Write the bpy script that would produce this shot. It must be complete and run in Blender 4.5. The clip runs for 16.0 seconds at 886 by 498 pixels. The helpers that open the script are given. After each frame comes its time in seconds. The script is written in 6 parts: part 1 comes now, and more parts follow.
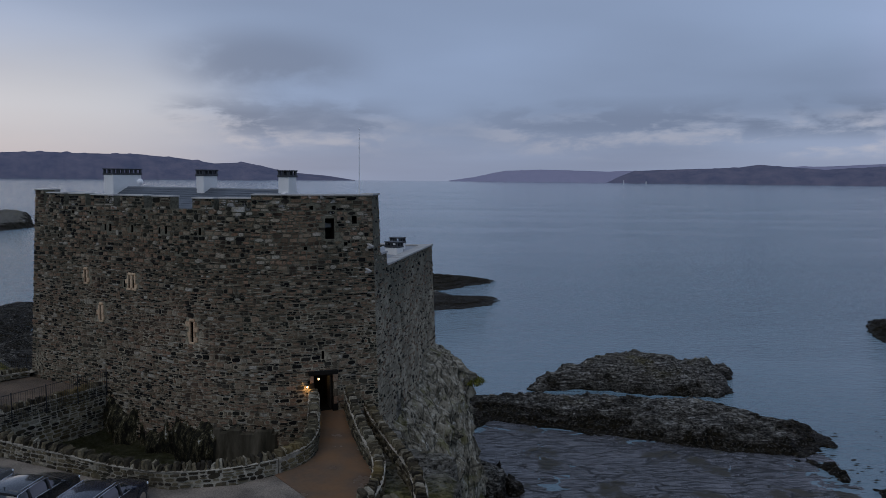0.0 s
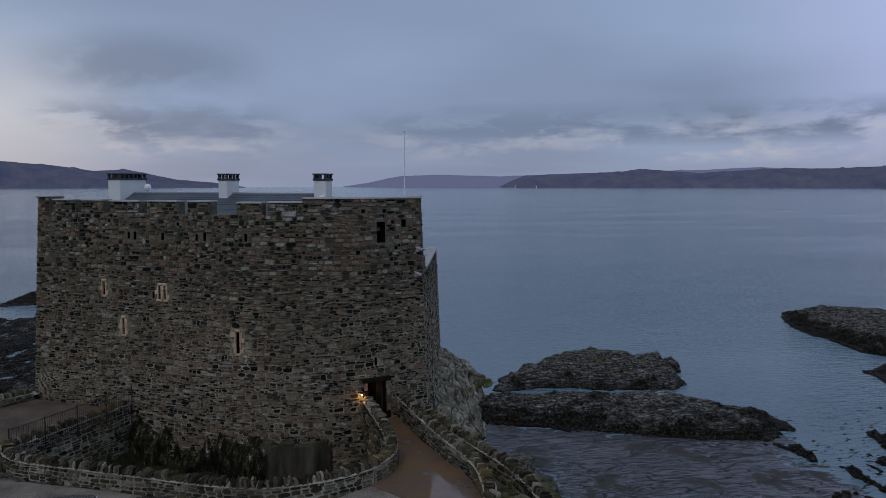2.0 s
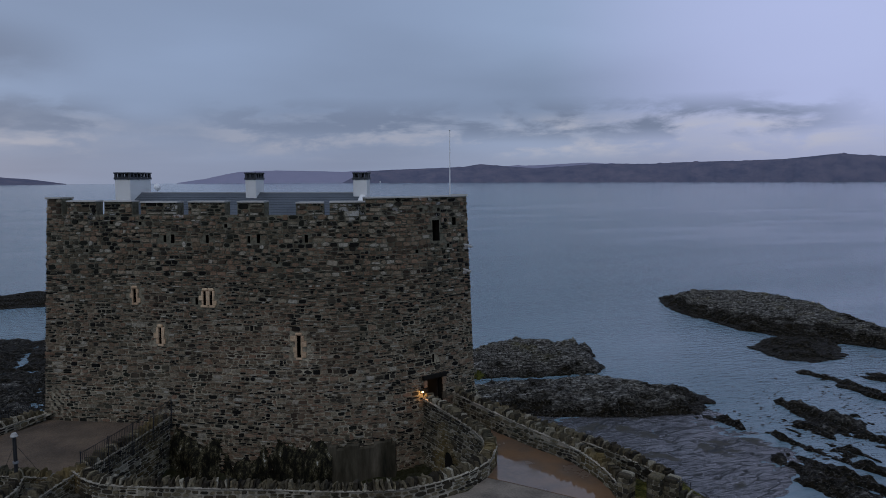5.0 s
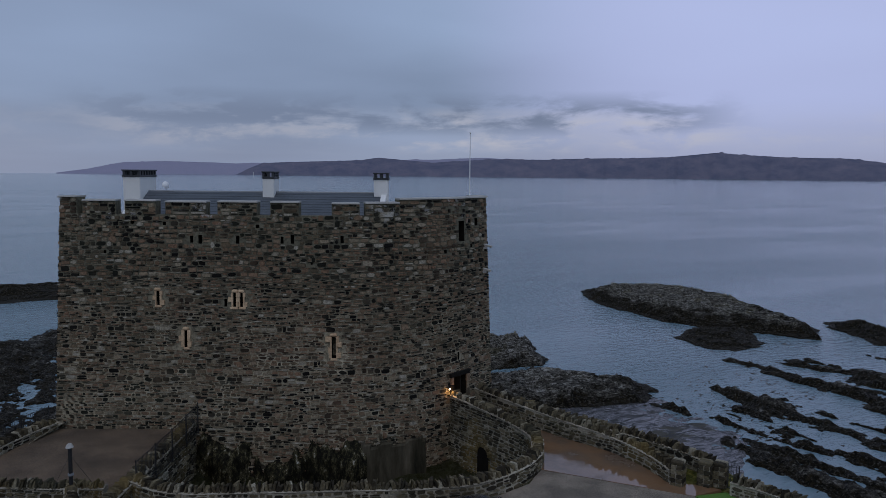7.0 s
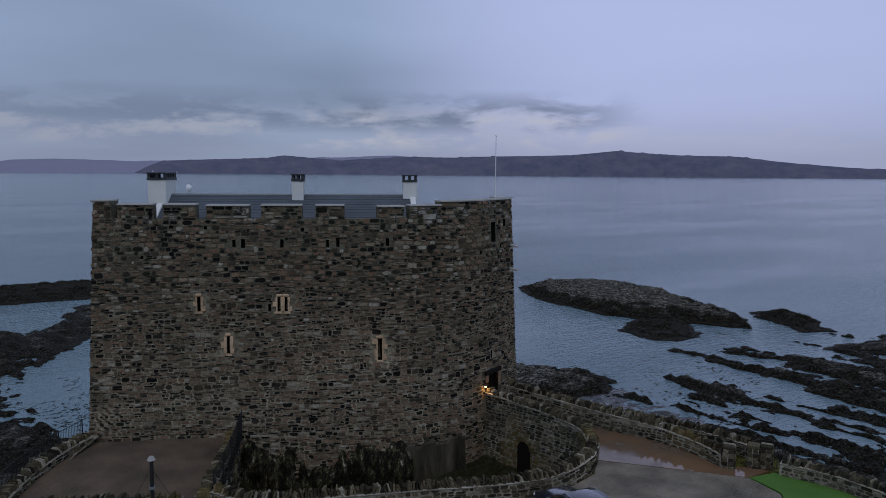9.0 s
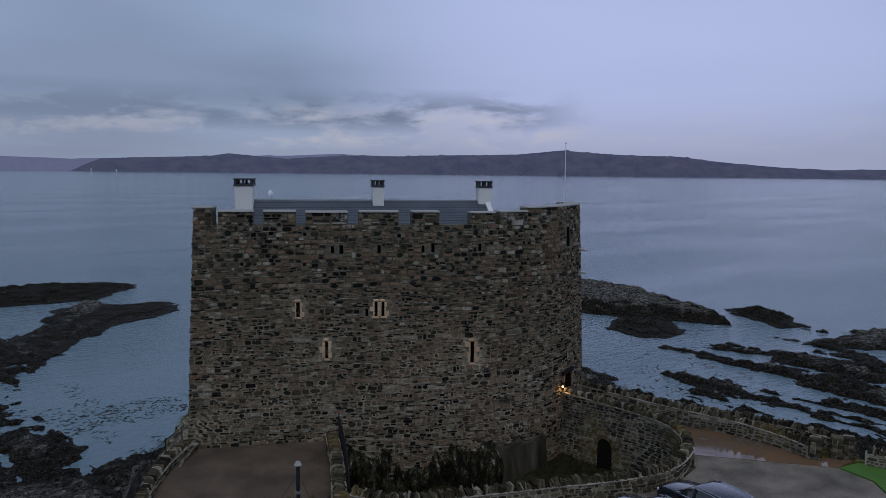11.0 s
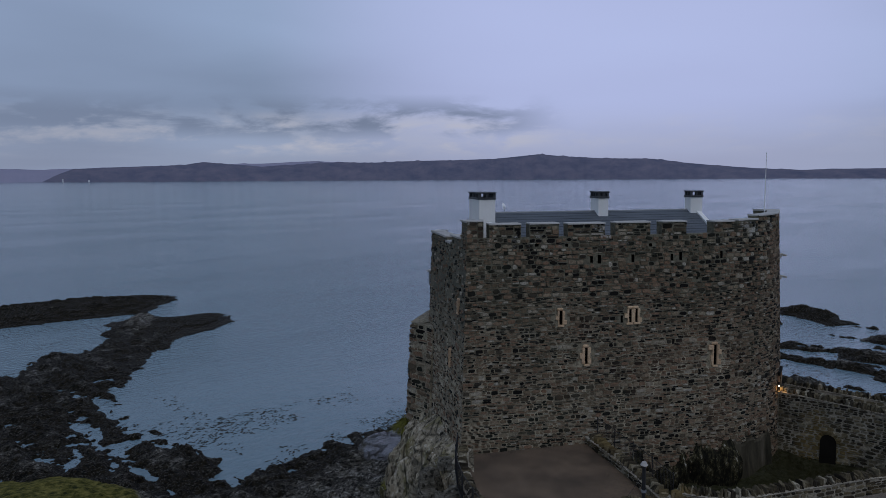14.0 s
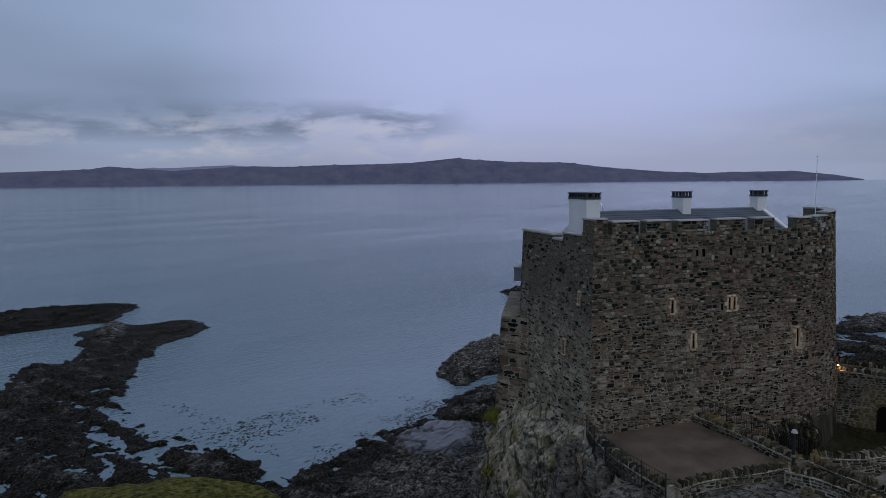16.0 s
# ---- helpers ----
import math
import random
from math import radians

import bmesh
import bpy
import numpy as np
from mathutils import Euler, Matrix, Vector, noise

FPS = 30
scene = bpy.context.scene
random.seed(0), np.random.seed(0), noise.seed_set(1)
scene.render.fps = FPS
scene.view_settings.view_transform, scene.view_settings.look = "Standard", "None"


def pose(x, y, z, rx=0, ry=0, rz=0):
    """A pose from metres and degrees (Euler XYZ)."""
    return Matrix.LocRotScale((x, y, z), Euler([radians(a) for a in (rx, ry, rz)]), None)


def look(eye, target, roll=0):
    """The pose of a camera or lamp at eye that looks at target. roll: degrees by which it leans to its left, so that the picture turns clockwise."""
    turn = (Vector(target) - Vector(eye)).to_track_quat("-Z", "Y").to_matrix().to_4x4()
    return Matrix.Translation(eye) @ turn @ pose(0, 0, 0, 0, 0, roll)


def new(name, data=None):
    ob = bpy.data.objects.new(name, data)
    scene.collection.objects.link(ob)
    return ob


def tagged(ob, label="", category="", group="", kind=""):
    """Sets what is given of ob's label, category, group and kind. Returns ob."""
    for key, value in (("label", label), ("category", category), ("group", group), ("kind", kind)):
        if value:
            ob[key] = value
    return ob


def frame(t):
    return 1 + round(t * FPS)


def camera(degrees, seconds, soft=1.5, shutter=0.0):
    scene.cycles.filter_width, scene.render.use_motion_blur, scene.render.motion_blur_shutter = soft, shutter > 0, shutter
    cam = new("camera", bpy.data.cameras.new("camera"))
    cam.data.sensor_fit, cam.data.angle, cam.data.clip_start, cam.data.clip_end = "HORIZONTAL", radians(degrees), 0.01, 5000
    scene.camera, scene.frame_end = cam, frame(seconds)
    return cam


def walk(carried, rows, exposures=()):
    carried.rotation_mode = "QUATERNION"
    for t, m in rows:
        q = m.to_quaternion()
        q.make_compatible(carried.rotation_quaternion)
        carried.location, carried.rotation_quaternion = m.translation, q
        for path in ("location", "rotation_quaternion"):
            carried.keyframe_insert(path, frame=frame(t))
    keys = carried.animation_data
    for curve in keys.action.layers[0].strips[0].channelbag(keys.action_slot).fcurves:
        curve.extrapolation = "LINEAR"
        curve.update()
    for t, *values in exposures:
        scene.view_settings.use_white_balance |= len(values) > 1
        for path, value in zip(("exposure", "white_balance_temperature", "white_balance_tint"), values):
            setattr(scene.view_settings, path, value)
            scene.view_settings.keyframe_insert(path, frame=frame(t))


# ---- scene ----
cam = camera(61.1, 16.0, soft=0.7)
PATH = [
    (0, (-2.196, -2.128, 26.486), (-2.1, -0.139, 26.295), 0.5),
    (0.5, (-4.363, -1.927, 26.433), (-4.197, 0.057, 26.247), 0.4),
    (1, (-6.587, -1.66, 26.367), (-6.349, 0.317, 26.185), 0.3),
    (1.5, (-8.781, -1.331, 26.318), (-8.473, 0.637, 26.138), 0.1),
    (2, (-10.858, -1.056, 26.25), (-10.483, 0.901, 26.075), -0.0),
    (2.5, (-12.881, -0.683, 26.261), (-12.441, 1.26, 26.088), -0.2),
    (3, (-14.836, -0.318, 26.279), (-14.331, 1.609, 26.108), -0.4),
    (3.5, (-16.708, 0.072, 26.335), (-16.136, 1.981, 26.162), -0.3),
    (4, (-18.519, 0.515, 26.372), (-17.881, 2.402, 26.194), -0.3),
    (6.5, (-27.362, 3.235, 26.761), (-26.402, 4.979, 26.56), 0.3),
    (7, (-28.952, 3.948, 26.881), (-27.936, 5.659, 26.677), 0.5),
    (7.5, (-30.599, 4.728, 26.88), (-29.525, 6.403, 26.677), 0.4),
    (8, (-32.215, 5.541, 26.915), (-31.088, 7.181, 26.711), 0.4),
    (8.5, (-33.725, 6.417, 26.993), (-32.55, 8.022, 26.787), 0.4),
    (11, (-41.795, 11.449, 27.463), (-40.469, 12.932, 27.253), 0.6),
    (11.5, (-43.567, 12.657, 27.548), (-42.227, 14.127, 27.339), 0.6),
    (12, (-45.257, 13.839, 27.614), (-43.909, 15.302, 27.406), 0.6),
    (12.5, (-47.049, 15.163, 27.637), (-45.694, 16.62, 27.433), 0.5),
    (13, (-48.998, 16.658, 27.758), (-47.636, 18.108, 27.554), 0.2),
    (13.5, (-51.295, 18.396, 27.836), (-49.926, 19.84, 27.637), -0.1),
    (14, (-53.854, 20.447, 27.864), (-52.48, 21.887, 27.668), -0.3),
    (14.5, (-56.566, 22.563, 27.901), (-55.19, 24.001, 27.71), -0.4),
    (15, (-59.222, 24.45, 27.887), (-57.846, 25.889, 27.7), -0.3),
    (15.5, (-61.623, 25.945, 27.84), (-60.17, 27.307, 27.654), -0.4),
    (16, (-63.799, 27.157, 27.816), (-62.273, 28.436, 27.629), -0.5),
]
walk(cam, [(t, look(eye, target, roll)) for t, eye, target, roll in PATH])

# ---- world and light ----
world = bpy.data.worlds.new("overcast_dusk")
scene.world = world
world.use_nodes = True


def nodes_of(tree):
    tree.nodes.clear()

    def add(kind, inputs=(), **props):
        n = tree.nodes.new("ShaderNode" + kind)
        for k, v in props.items():
            setattr(n, k, v)
        for k, v in dict(inputs).items():
            if hasattr(v, "bl_idname") and v.bl_idname.startswith("NodeSocket"):
                tree.links.new(v, n.inputs[k])
            else:
                n.inputs[k].default_value = v
        return n
    return add


def ramp(add, fac, stops):
    n = add("ValToRGB", {"Fac": fac})
    e = n.color_ramp.elements
    while len(e) < len(stops):
        e.new(0.5)
    for el, (p, c) in zip(e, stops):
        el.position, el.color = p, (*c, 1)
    return n.outputs["Color"]


def math_node(add, op, a, b=0.0, clamp=False):
    return add("Math", {0: a, 1: b}, operation=op, use_clamp=clamp).outputs[0]


def mix(add, fac, a, b, blend="MIX"):
    n = add("Mix", data_type="RGBA", blend_type=blend)
    tree = n.id_data
    for k, v in ((0, fac), (6, a), (7, b)):
        if hasattr(v, "bl_idname"):
            tree.links.new(v, n.inputs[k])
        else:
            n.inputs[k].default_value = v if k == 0 else (*v, 1) if len(v) == 3 else v
    return n.outputs[2]


def sky_direction(azimuth, elevation):
    a, e = radians(azimuth), radians(elevation)
    return (math.sin(a) * math.cos(e), math.cos(a) * math.cos(e), math.sin(e))


def build_sky():
    add = nodes_of(world.node_tree)
    way = add("TexCoord").outputs["Generated"]
    sky = add("TexSky", sky_type="NISHITA", sun_disc=False, sun_elevation=radians(9), sun_rotation=radians(-30)).outputs["Color"]
    xyz = add("SeparateXYZ", {0: way}).outputs
    up = math_node(add, "MAXIMUM", xyz[2], 0.0)
    # flat cloud deck seen in perspective: directions divided by height
    deck = math_node(add, "ADD", up, 0.10)
    u, v = math_node(add, "DIVIDE", xyz[0], deck), math_node(add, "DIVIDE", xyz[1], deck)
    plane = add("CombineXYZ", {0: u, 1: v, 2: 0.0}).outputs[0]
    big = add("TexNoise", {"Vector": plane, "Scale": 0.36, "Detail": 5.0, "Roughness": 0.4, "Distortion": 0.1}).outputs["Fac"]
    veil = ramp(add, big, [(0.36, (0.215, 0.28, 0.42)), (0.50, (0.275, 0.36, 0.535)), (0.66, (0.345, 0.455, 0.68))])
    # brighter lavender break and a pale break low in the cloud
    lav = add("VectorMath", {0: way, 1: sky_direction(57, 11)}, operation="DOT_PRODUCT").outputs["Value"]
    lav = add("MapRange", {0: lav, 1: 0.885, 2: 0.998}, interpolation_type="SMOOTHSTEP").outputs[0]
    col = mix(add, math_node(add, "MULTIPLY", lav, 0.8), veil, (0.475, 0.53, 0.835))
    pale = add("VectorMath", {0: way, 1: sky_direction(-28, 4.5)}, operation="DOT_PRODUCT").outputs["Value"]
    pale = add("MapRange", {0: pale, 1: 0.945, 2: 0.995}, interpolation_type="SMOOTHSTEP").outputs[0]
    low = add("MapRange", {0: up, 1: 0.22, 2: 0.05}, interpolation_type="SMOOTHSTEP").outputs[0]
    col = mix(add, math_node(add, "MULTIPLY", math_node(add, "MULTIPLY", pale, low), 0.85), col, (0.58, 0.60, 0.66))
    # pinkish light under the deck near the horizon
    glow = add("MapRange", {0: up, 1: 0.10, 2: 0.015}, interpolation_type="SMOOTHSTEP").outputs[0]
    col = mix(add, math_node(add, "MULTIPLY", glow, 0.55), col, (0.275, 0.29, 0.378))
    # ragged dark cloud streaks in a low belt
    def lobe(azimuth, elevation, inner, outer):
        d = add("VectorMath", {0: way, 1: sky_direction(azimuth, elevation)}, operation="DOT_PRODUCT").outputs["Value"]
        return add("MapRange", {0: d, 1: math.cos(radians(outer)), 2: math.cos(radians(inner))}, interpolation_type="SMOOTHSTEP").outputs[0]

    # streaks rise a little towards the east
    slant = add("VectorMath", {0: way, 1: (0.9, -0.44, 0.0)}, operation="DOT_PRODUCT").outputs["Value"]
    rise = math_node(add, "SUBTRACT", xyz[2], math_node(add, "MULTIPLY", slant, 0.04))

    def streaks(lift):
        z = math_node(add, "ADD", math_node(add, "MULTIPLY", rise, 34.0), 34.0 * lift)
        st = add("CombineXYZ", {0: math_node(add, "MULTIPLY", xyz[0], 10.0), 1: math_node(add, "MULTIPLY", xyz[1], 10.0), 2: z}).outputs[0]
        n = add("TexNoise", {"Vector": st, "Scale": 1.0, "Detail": 7.0, "Roughness": 0.58, "Distortion": 0.25}).outputs["Fac"]
        return add("MapRange", {0: n, 1: 0.40, 2: 0.58}, interpolation_type="SMOOTHSTEP").outputs[0]
    here, above = streaks(0.0), streaks(0.016)
    belt = ramp(add, up, [(0.046, (0, 0, 0)), (0.064, (1, 1, 1)), (0.078, (1, 1, 1)), (0.105, (0, 0, 0))])
    span = math_node(add, "MAXIMUM", lobe(28, 4, 16, 26), lobe(-9, 4, 5, 10))
    dark = math_node(add, "MULTIPLY", math_node(add, "MULTIPLY", here, belt), span)
    col = mix(add, math_node(add, "MULTIPLY", dark, 0.85), col, (0.150, 0.190, 0.285))
    # light breaks under the streaks
    edge = ramp(add, up, [(0.022, (0, 0, 0)), (0.042, (1, 1, 1)), (0.062, (0.8, 0.8, 0.8)), (0.085, (0, 0, 0))])
    rag = math_node(add, "MULTIPLY", math_node(add, "SUBTRACT", 1.0, here), math_node(add, "ADD", math_node(add, "MULTIPLY", above, 0.75), 0.25))
    col = mix(add, math_node(add, "MULTIPLY", math_node(add, "MULTIPLY", rag, math_node(add, "MULTIPLY", edge, math_node(add, "ADD", math_node(add, "MULTIPLY", span, 0.75), 0.25))), 0.9), col, (0.49, 0.49, 0.555))
    # heavier cloud over the western end of the sound
    soft = add("TexNoise", {"Vector": add("Mapping", {"Vector": way, "Scale": (1.0, 1.0, 2.4)}).outputs[0], "Scale": 6.0, "Detail": 6.0, "Roughness": 0.55, "Distortion": 0.3}).outputs["Fac"]
    soft = add("MapRange", {0: soft, 1: 0.32, 2: 0.52}, interpolation_type="SMOOTHSTEP").outputs[0]
    def bank(azimuth, elevation, half, flat):
        d = add("VectorMath", {0: way, 1: sky_direction(azimuth, elevation)}, operation="SUBTRACT").outputs["Vector"]
        d = add("VectorMath", {0: d, 1: (1.0, 1.0, flat)}, operation="MULTIPLY").outputs["Vector"]
        d = add("VectorMath", {0: d}, operation="LENGTH").outputs["Value"]
        return add("MapRange", {0: d, 1: half, 2: 0.25 * half}, interpolation_type="SMOOTHSTEP").outputs[0]
    heavy = math_node(add, "MULTIPLY", math_node(add, "MAXIMUM", bank(-10, 8.2, 0.17, 3.0), bank(-7, 4.3, 0.085, 2.8)), soft)
    col = mix(add, math_node(add, "MULTIPLY", heavy, 0.85), col, (0.17, 0.215, 0.32))
    col = mix(add, math_node(add, "MULTIPLY", lobe(8, 9, 4, 26), 0.48), col, (0.19, 0.245, 0.375))
    haze = add("VectorMath", {0: sky, "Scale": 0.05}, operation="SCALE").outputs["Vector"]
    day = mix(add, 0.04, col, haze)
    tree = world.node_tree
    bg = add("Background", {"Color": day, "Strength": 1.0})
    out = add("OutputWorld")
    tree.links.new(bg.outputs[0], out.inputs["Surface"])


build_sky()
sun = new("sun", bpy.data.lights.new("sun", "SUN"))
sun.data.energy, sun.data.angle, sun.data.color = 0.5, radians(40), (1.0, 0.94, 0.9)
sun.matrix_world = look((0, 0, 50), (0.35, 0.6, 49.1))

# ---- materials ----


def material(name, colour, rough=0.8, metal=0.0, build=None, bump=0.0, bump_scale=8.0, spec=0.5):
    """A principled material: two scales of noise vary the colour; build may refine it."""
    m = bpy.data.materials.new(name)
    m.use_nodes = True
    add = nodes_of(m.node_tree)
    pos = add("NewGeometry").outputs["Position"]
    c = colour
    if len(colour) == 2:
        big = add("TexNoise", {"Vector": pos, "Scale": 0.6, "Detail": 4.0}).outputs["Fac"]
        fine = add("TexNoise", {"Vector": pos, "Scale": bump_scale, "Detail": 5.0, "Roughness": 0.65}).outputs["Fac"]
        f = math_node(add, "ADD", math_node(add, "MULTIPLY", big, 0.5), math_node(add, "MULTIPLY", fine, 0.5))
        f = add("MapRange", {0: f, 1: 0.36, 2: 0.64}).outputs[0]
        c = mix(add, f, colour[0], colour[1])
    if build:
        c = build(add, pos, c)
    shader = add("BsdfPrincipled", {"Roughness": rough, "Metallic": metal, "Specular IOR Level": spec})
    if hasattr(c, "bl_idname"):
        m.node_tree.links.new(c, shader.inputs["Base Color"])
    else:
        shader.inputs["Base Color"].default_value = (*c, 1)
    if bump:
        grain = add("TexNoise", {"Vector": pos, "Scale": bump_scale, "Detail": 6.0, "Roughness": 0.7}).outputs["Fac"]
        b = add("Bump", {"Height": grain, "Strength": bump, "Distance": 0.05})
        m.node_tree.links.new(b.outputs[0], shader.inputs["Normal"])
    out = add("OutputMaterial")
    m.node_tree.links.new(shader.outputs[0], out.inputs["Surface"])
    return m


def masonry(name, stops, source, warm_tone=(0.20, 0.125, 0.08), warm_part=0.4):
    """Rubble stone: a tone for each stone, weather stains over all, lichen specks."""
    def build(add, pos, _):
        r = add("NewGeometry").outputs["Random Per Island"] if source == "island" else add("ObjectInfo").outputs["Random"]
        c = ramp(add, r, stops)
        grain = add("TexNoise", {"Vector": pos, "Scale": 9.0, "Detail": 6.0, "Roughness": 0.7}).outputs["Fac"]
        c = mix(add, add("MapRange", {0: grain, 1: 0.35, 2: 0.65}).outputs[0], c, mix(add, 0.6, c, (0.010, 0.009, 0.008)))
        stain = add("TexNoise", {"Vector": pos, "Scale": 0.23, "Detail": 5.0, "Roughness": 0.6}).outputs["Fac"]
        stain = add("MapRange", {0: stain, 1: 0.50, 2: 0.66}).outputs[0]
        c = mix(add, math_node(add, "MULTIPLY", stain, 0.28), c, (0.06, 0.066, 0.042))
        warm = add("TexNoise", {"Vector": pos, "Scale": 0.31, "Detail": 3.0, "W": 3.0}, noise_dimensions="4D").outputs["Fac"]
        warm = add("MapRange", {0: warm, 1: 0.54, 2: 0.70}).outputs[0]
        c = mix(add, math_node(add, "MULTIPLY", warm, warm_part), c, warm_tone)
        lichen = add("TexNoise", {"Vector": pos, "Scale": 2.6, "Detail": 8.0, "Roughness": 0.75}).outputs["Fac"]
        lichen = add("MapRange", {0: lichen, 1: 0.66, 2: 0.72}).outputs[0]
        z = add("SeparateXYZ", {0: pos}).outputs[2]
        splash = add("TexNoise", {"Vector": pos, "Scale": 1.1, "Detail": 7.0, "Roughness": 0.72, "W": 7.0}, noise_dimensions="4D").outputs["Fac"]
        splash = math_node(add, "MULTIPLY", add("MapRange", {0: splash, 1: 0.56, 2: 0.62}).outputs[0], add("MapRange", {0: z, 1: 23.9, 2: 24.5}).outputs[0])
        c = mix(add, math_node(add, "MULTIPLY", splash, 0.6), c, (0.46, 0.45, 0.42))
        return mix(add, math_node(add, "MULTIPLY", lichen, 0.6), c, (0.40, 0.39, 0.35))
    return material(name, (0, 0, 0), 0.9, build=build, bump=0.6, bump_scale=14.0, spec=0.15)


STONE_TONES = [(0.0, (0.004, 0.0035, 0.003)), (0.17, (0.010, 0.009, 0.007)), (0.27, (0.050, 0.042, 0.030)),
               (0.45, (0.182, 0.138, 0.088)), (0.66, (0.262, 0.158, 0.100)), (0.90, (0.31, 0.258, 0.178)), (1.0, (0.46, 0.42, 0.34))]
DYKE_TONES = [(0.0, (0.018, 0.015, 0.010)), (0.3, (0.062, 0.050, 0.032)), (0.6, (0.125, 0.102, 0.062)), (0.85, (0.20, 0.165, 0.10)), (1.0, (0.42, 0.38, 0.29))]
OCHRE = (0.22, 0.155, 0.055)
M_RUBBLE = masonry("rubble_stone", STONE_TONES, "island")
M_RUBBLE_PIECE = masonry("rubble_stone_single", STONE_TONES, "object")
M_DYKE = masonry("dyke_stone", DYKE_TONES, "island", OCHRE, 0.55)
M_DYKE_PIECE = masonry("dyke_stone_single", DYKE_TONES, "object", OCHRE, 0.55)


def mortar_build(add, pos, _):
    n1 = add("TexNoise", {"Vector": pos, "Scale": 0.8, "Detail": 7.0, "Roughness": 0.65}).outputs["Fac"]
    n2 = add("TexNoise", {"Vector": pos, "Scale": 6.0, "Detail": 5.0, "Roughness": 0.7}).outputs["Fac"]
    c = ramp(add, n1, [(0.32, (0.15, 0.128, 0.090)), (0.46, (0.27, 0.232, 0.162)), (0.58, (0.38, 0.33, 0.232)), (0.72, (0.52, 0.46, 0.34))])
    # older, greener pointing high on the wall; fresh tan pointing below
    z = add("SeparateXYZ", {0: pos}).outputs[2]
    n3 = add("TexNoise", {"Vector": pos, "Scale": 0.28, "Detail": 4.0}).outputs["Fac"]
    old = add("MapRange", {0: math_node(add, "ADD", z, math_node(add, "MULTIPLY", n3, 7.0)), 1: 20.5, 2: 24.5}).outputs[0]
    c = mix(add, math_node(add, "MULTIPLY", old, 0.75), c, (0.085, 0.085, 0.062))
    return mix(add, add("MapRange", {0: n2, 1: 0.45, 2: 0.62}).outputs[0], c, mix(add, 0.6, c, (0.03, 0.027, 0.02)))


M_MORTAR = material("lime_mortar", (0, 0, 0), 0.9, build=mortar_build, bump=0.5, bump_scale=12.0, spec=0.15)
M_CORE = material("dark_wall_core", ((0.05, 0.046, 0.038), (0.10, 0.09, 0.075)), 0.9, bump=0.5)
M_DRESSED = material("pale_sandstone", ((0.30, 0.175, 0.095), (0.66, 0.49, 0.31)), 0.85, bump=0.3, bump_scale=11)
# near-black paint for the shade inside wall holes, passage and postern
M_INNER_SHADE = material("painted_inner_shade", ((0.008, 0.007, 0.006), (0.016, 0.014, 0.012)), 0.95, spec=0.03)
M_HARL = material("white_harling", ((0.66, 0.65, 0.62), (0.78, 0.77, 0.74)), 0.85, bump=0.35, bump_scale=22)
M_CAP = material("dark_slate_cap", ((0.022, 0.024, 0.027), (0.045, 0.048, 0.052)), 0.6)
M_SLATE = material("blue_slate", ((0.048, 0.056, 0.066), (0.085, 0.095, 0.108)), 0.5, bump=0.25, bump_scale=12)
M_LEAD = material("grey_lead", ((0.16, 0.17, 0.18), (0.24, 0.25, 0.26)), 0.5, bump=0.1)
M_COPING = material("flat_coping_stone", ((0.30, 0.29, 0.27), (0.42, 0.40, 0.37)), 0.8, bump=0.3)
M_IRON = material("black_iron", ((0.02, 0.02, 0.022), (0.035, 0.034, 0.034)), 0.5, 0.4)
M_WHITE = material("white_paint", ((0.72, 0.72, 0.72), (0.8, 0.8, 0.8)), 0.45)
M_GRAVEL = material("gravel", ((0.055, 0.044, 0.033), (0.31, 0.255, 0.195)), 0.9, bump=0.9, bump_scale=16)
M_YARD = material("brown_gravel", ((0.040, 0.027, 0.016), (0.165, 0.112, 0.070)), 0.9, bump=0.9, bump_scale=17)


def wet_paving():
    m = bpy.data.materials.new("wet_paving")
    m.use_nodes = True
    add = nodes_of(m.node_tree)
    pos = add("NewGeometry").outputs["Position"]
    n1 = add("TexNoise", {"Vector": pos, "Scale": 0.5, "Detail": 5.0, "Roughness": 0.6}).outputs["Fac"]
    n2 = add("TexNoise", {"Vector": pos, "Scale": 5.0, "Detail": 6.0}).outputs["Fac"]
    c = mix(add, add("MapRange", {0: n1, 1: 0.4, 2: 0.6}).outputs[0], (0.17, 0.09, 0.045), (0.10, 0.068, 0.048))
    c = mix(add, math_node(add, "MULTIPLY", n2, 0.4), c, (0.25, 0.17, 0.11))
    wet = add("MapRange", {0: n1, 1: 0.50, 2: 0.66, 3: 0.05, 4: 0.35}).outputs[0]
    sh = add("BsdfPrincipled", {"Base Color": c, "Roughness": wet, "Specular IOR Level": 0.5})
    b = add("Bump", {"Height": n2, "Strength": 0.06, "Distance": 0.02})
    m.node_tree.links.new(b.outputs[0], sh.inputs["Normal"])
    m.node_tree.links.new(sh.outputs[0], add("OutputMaterial").inputs["Surface"])
    return m


M_PAVING = wet_paving()


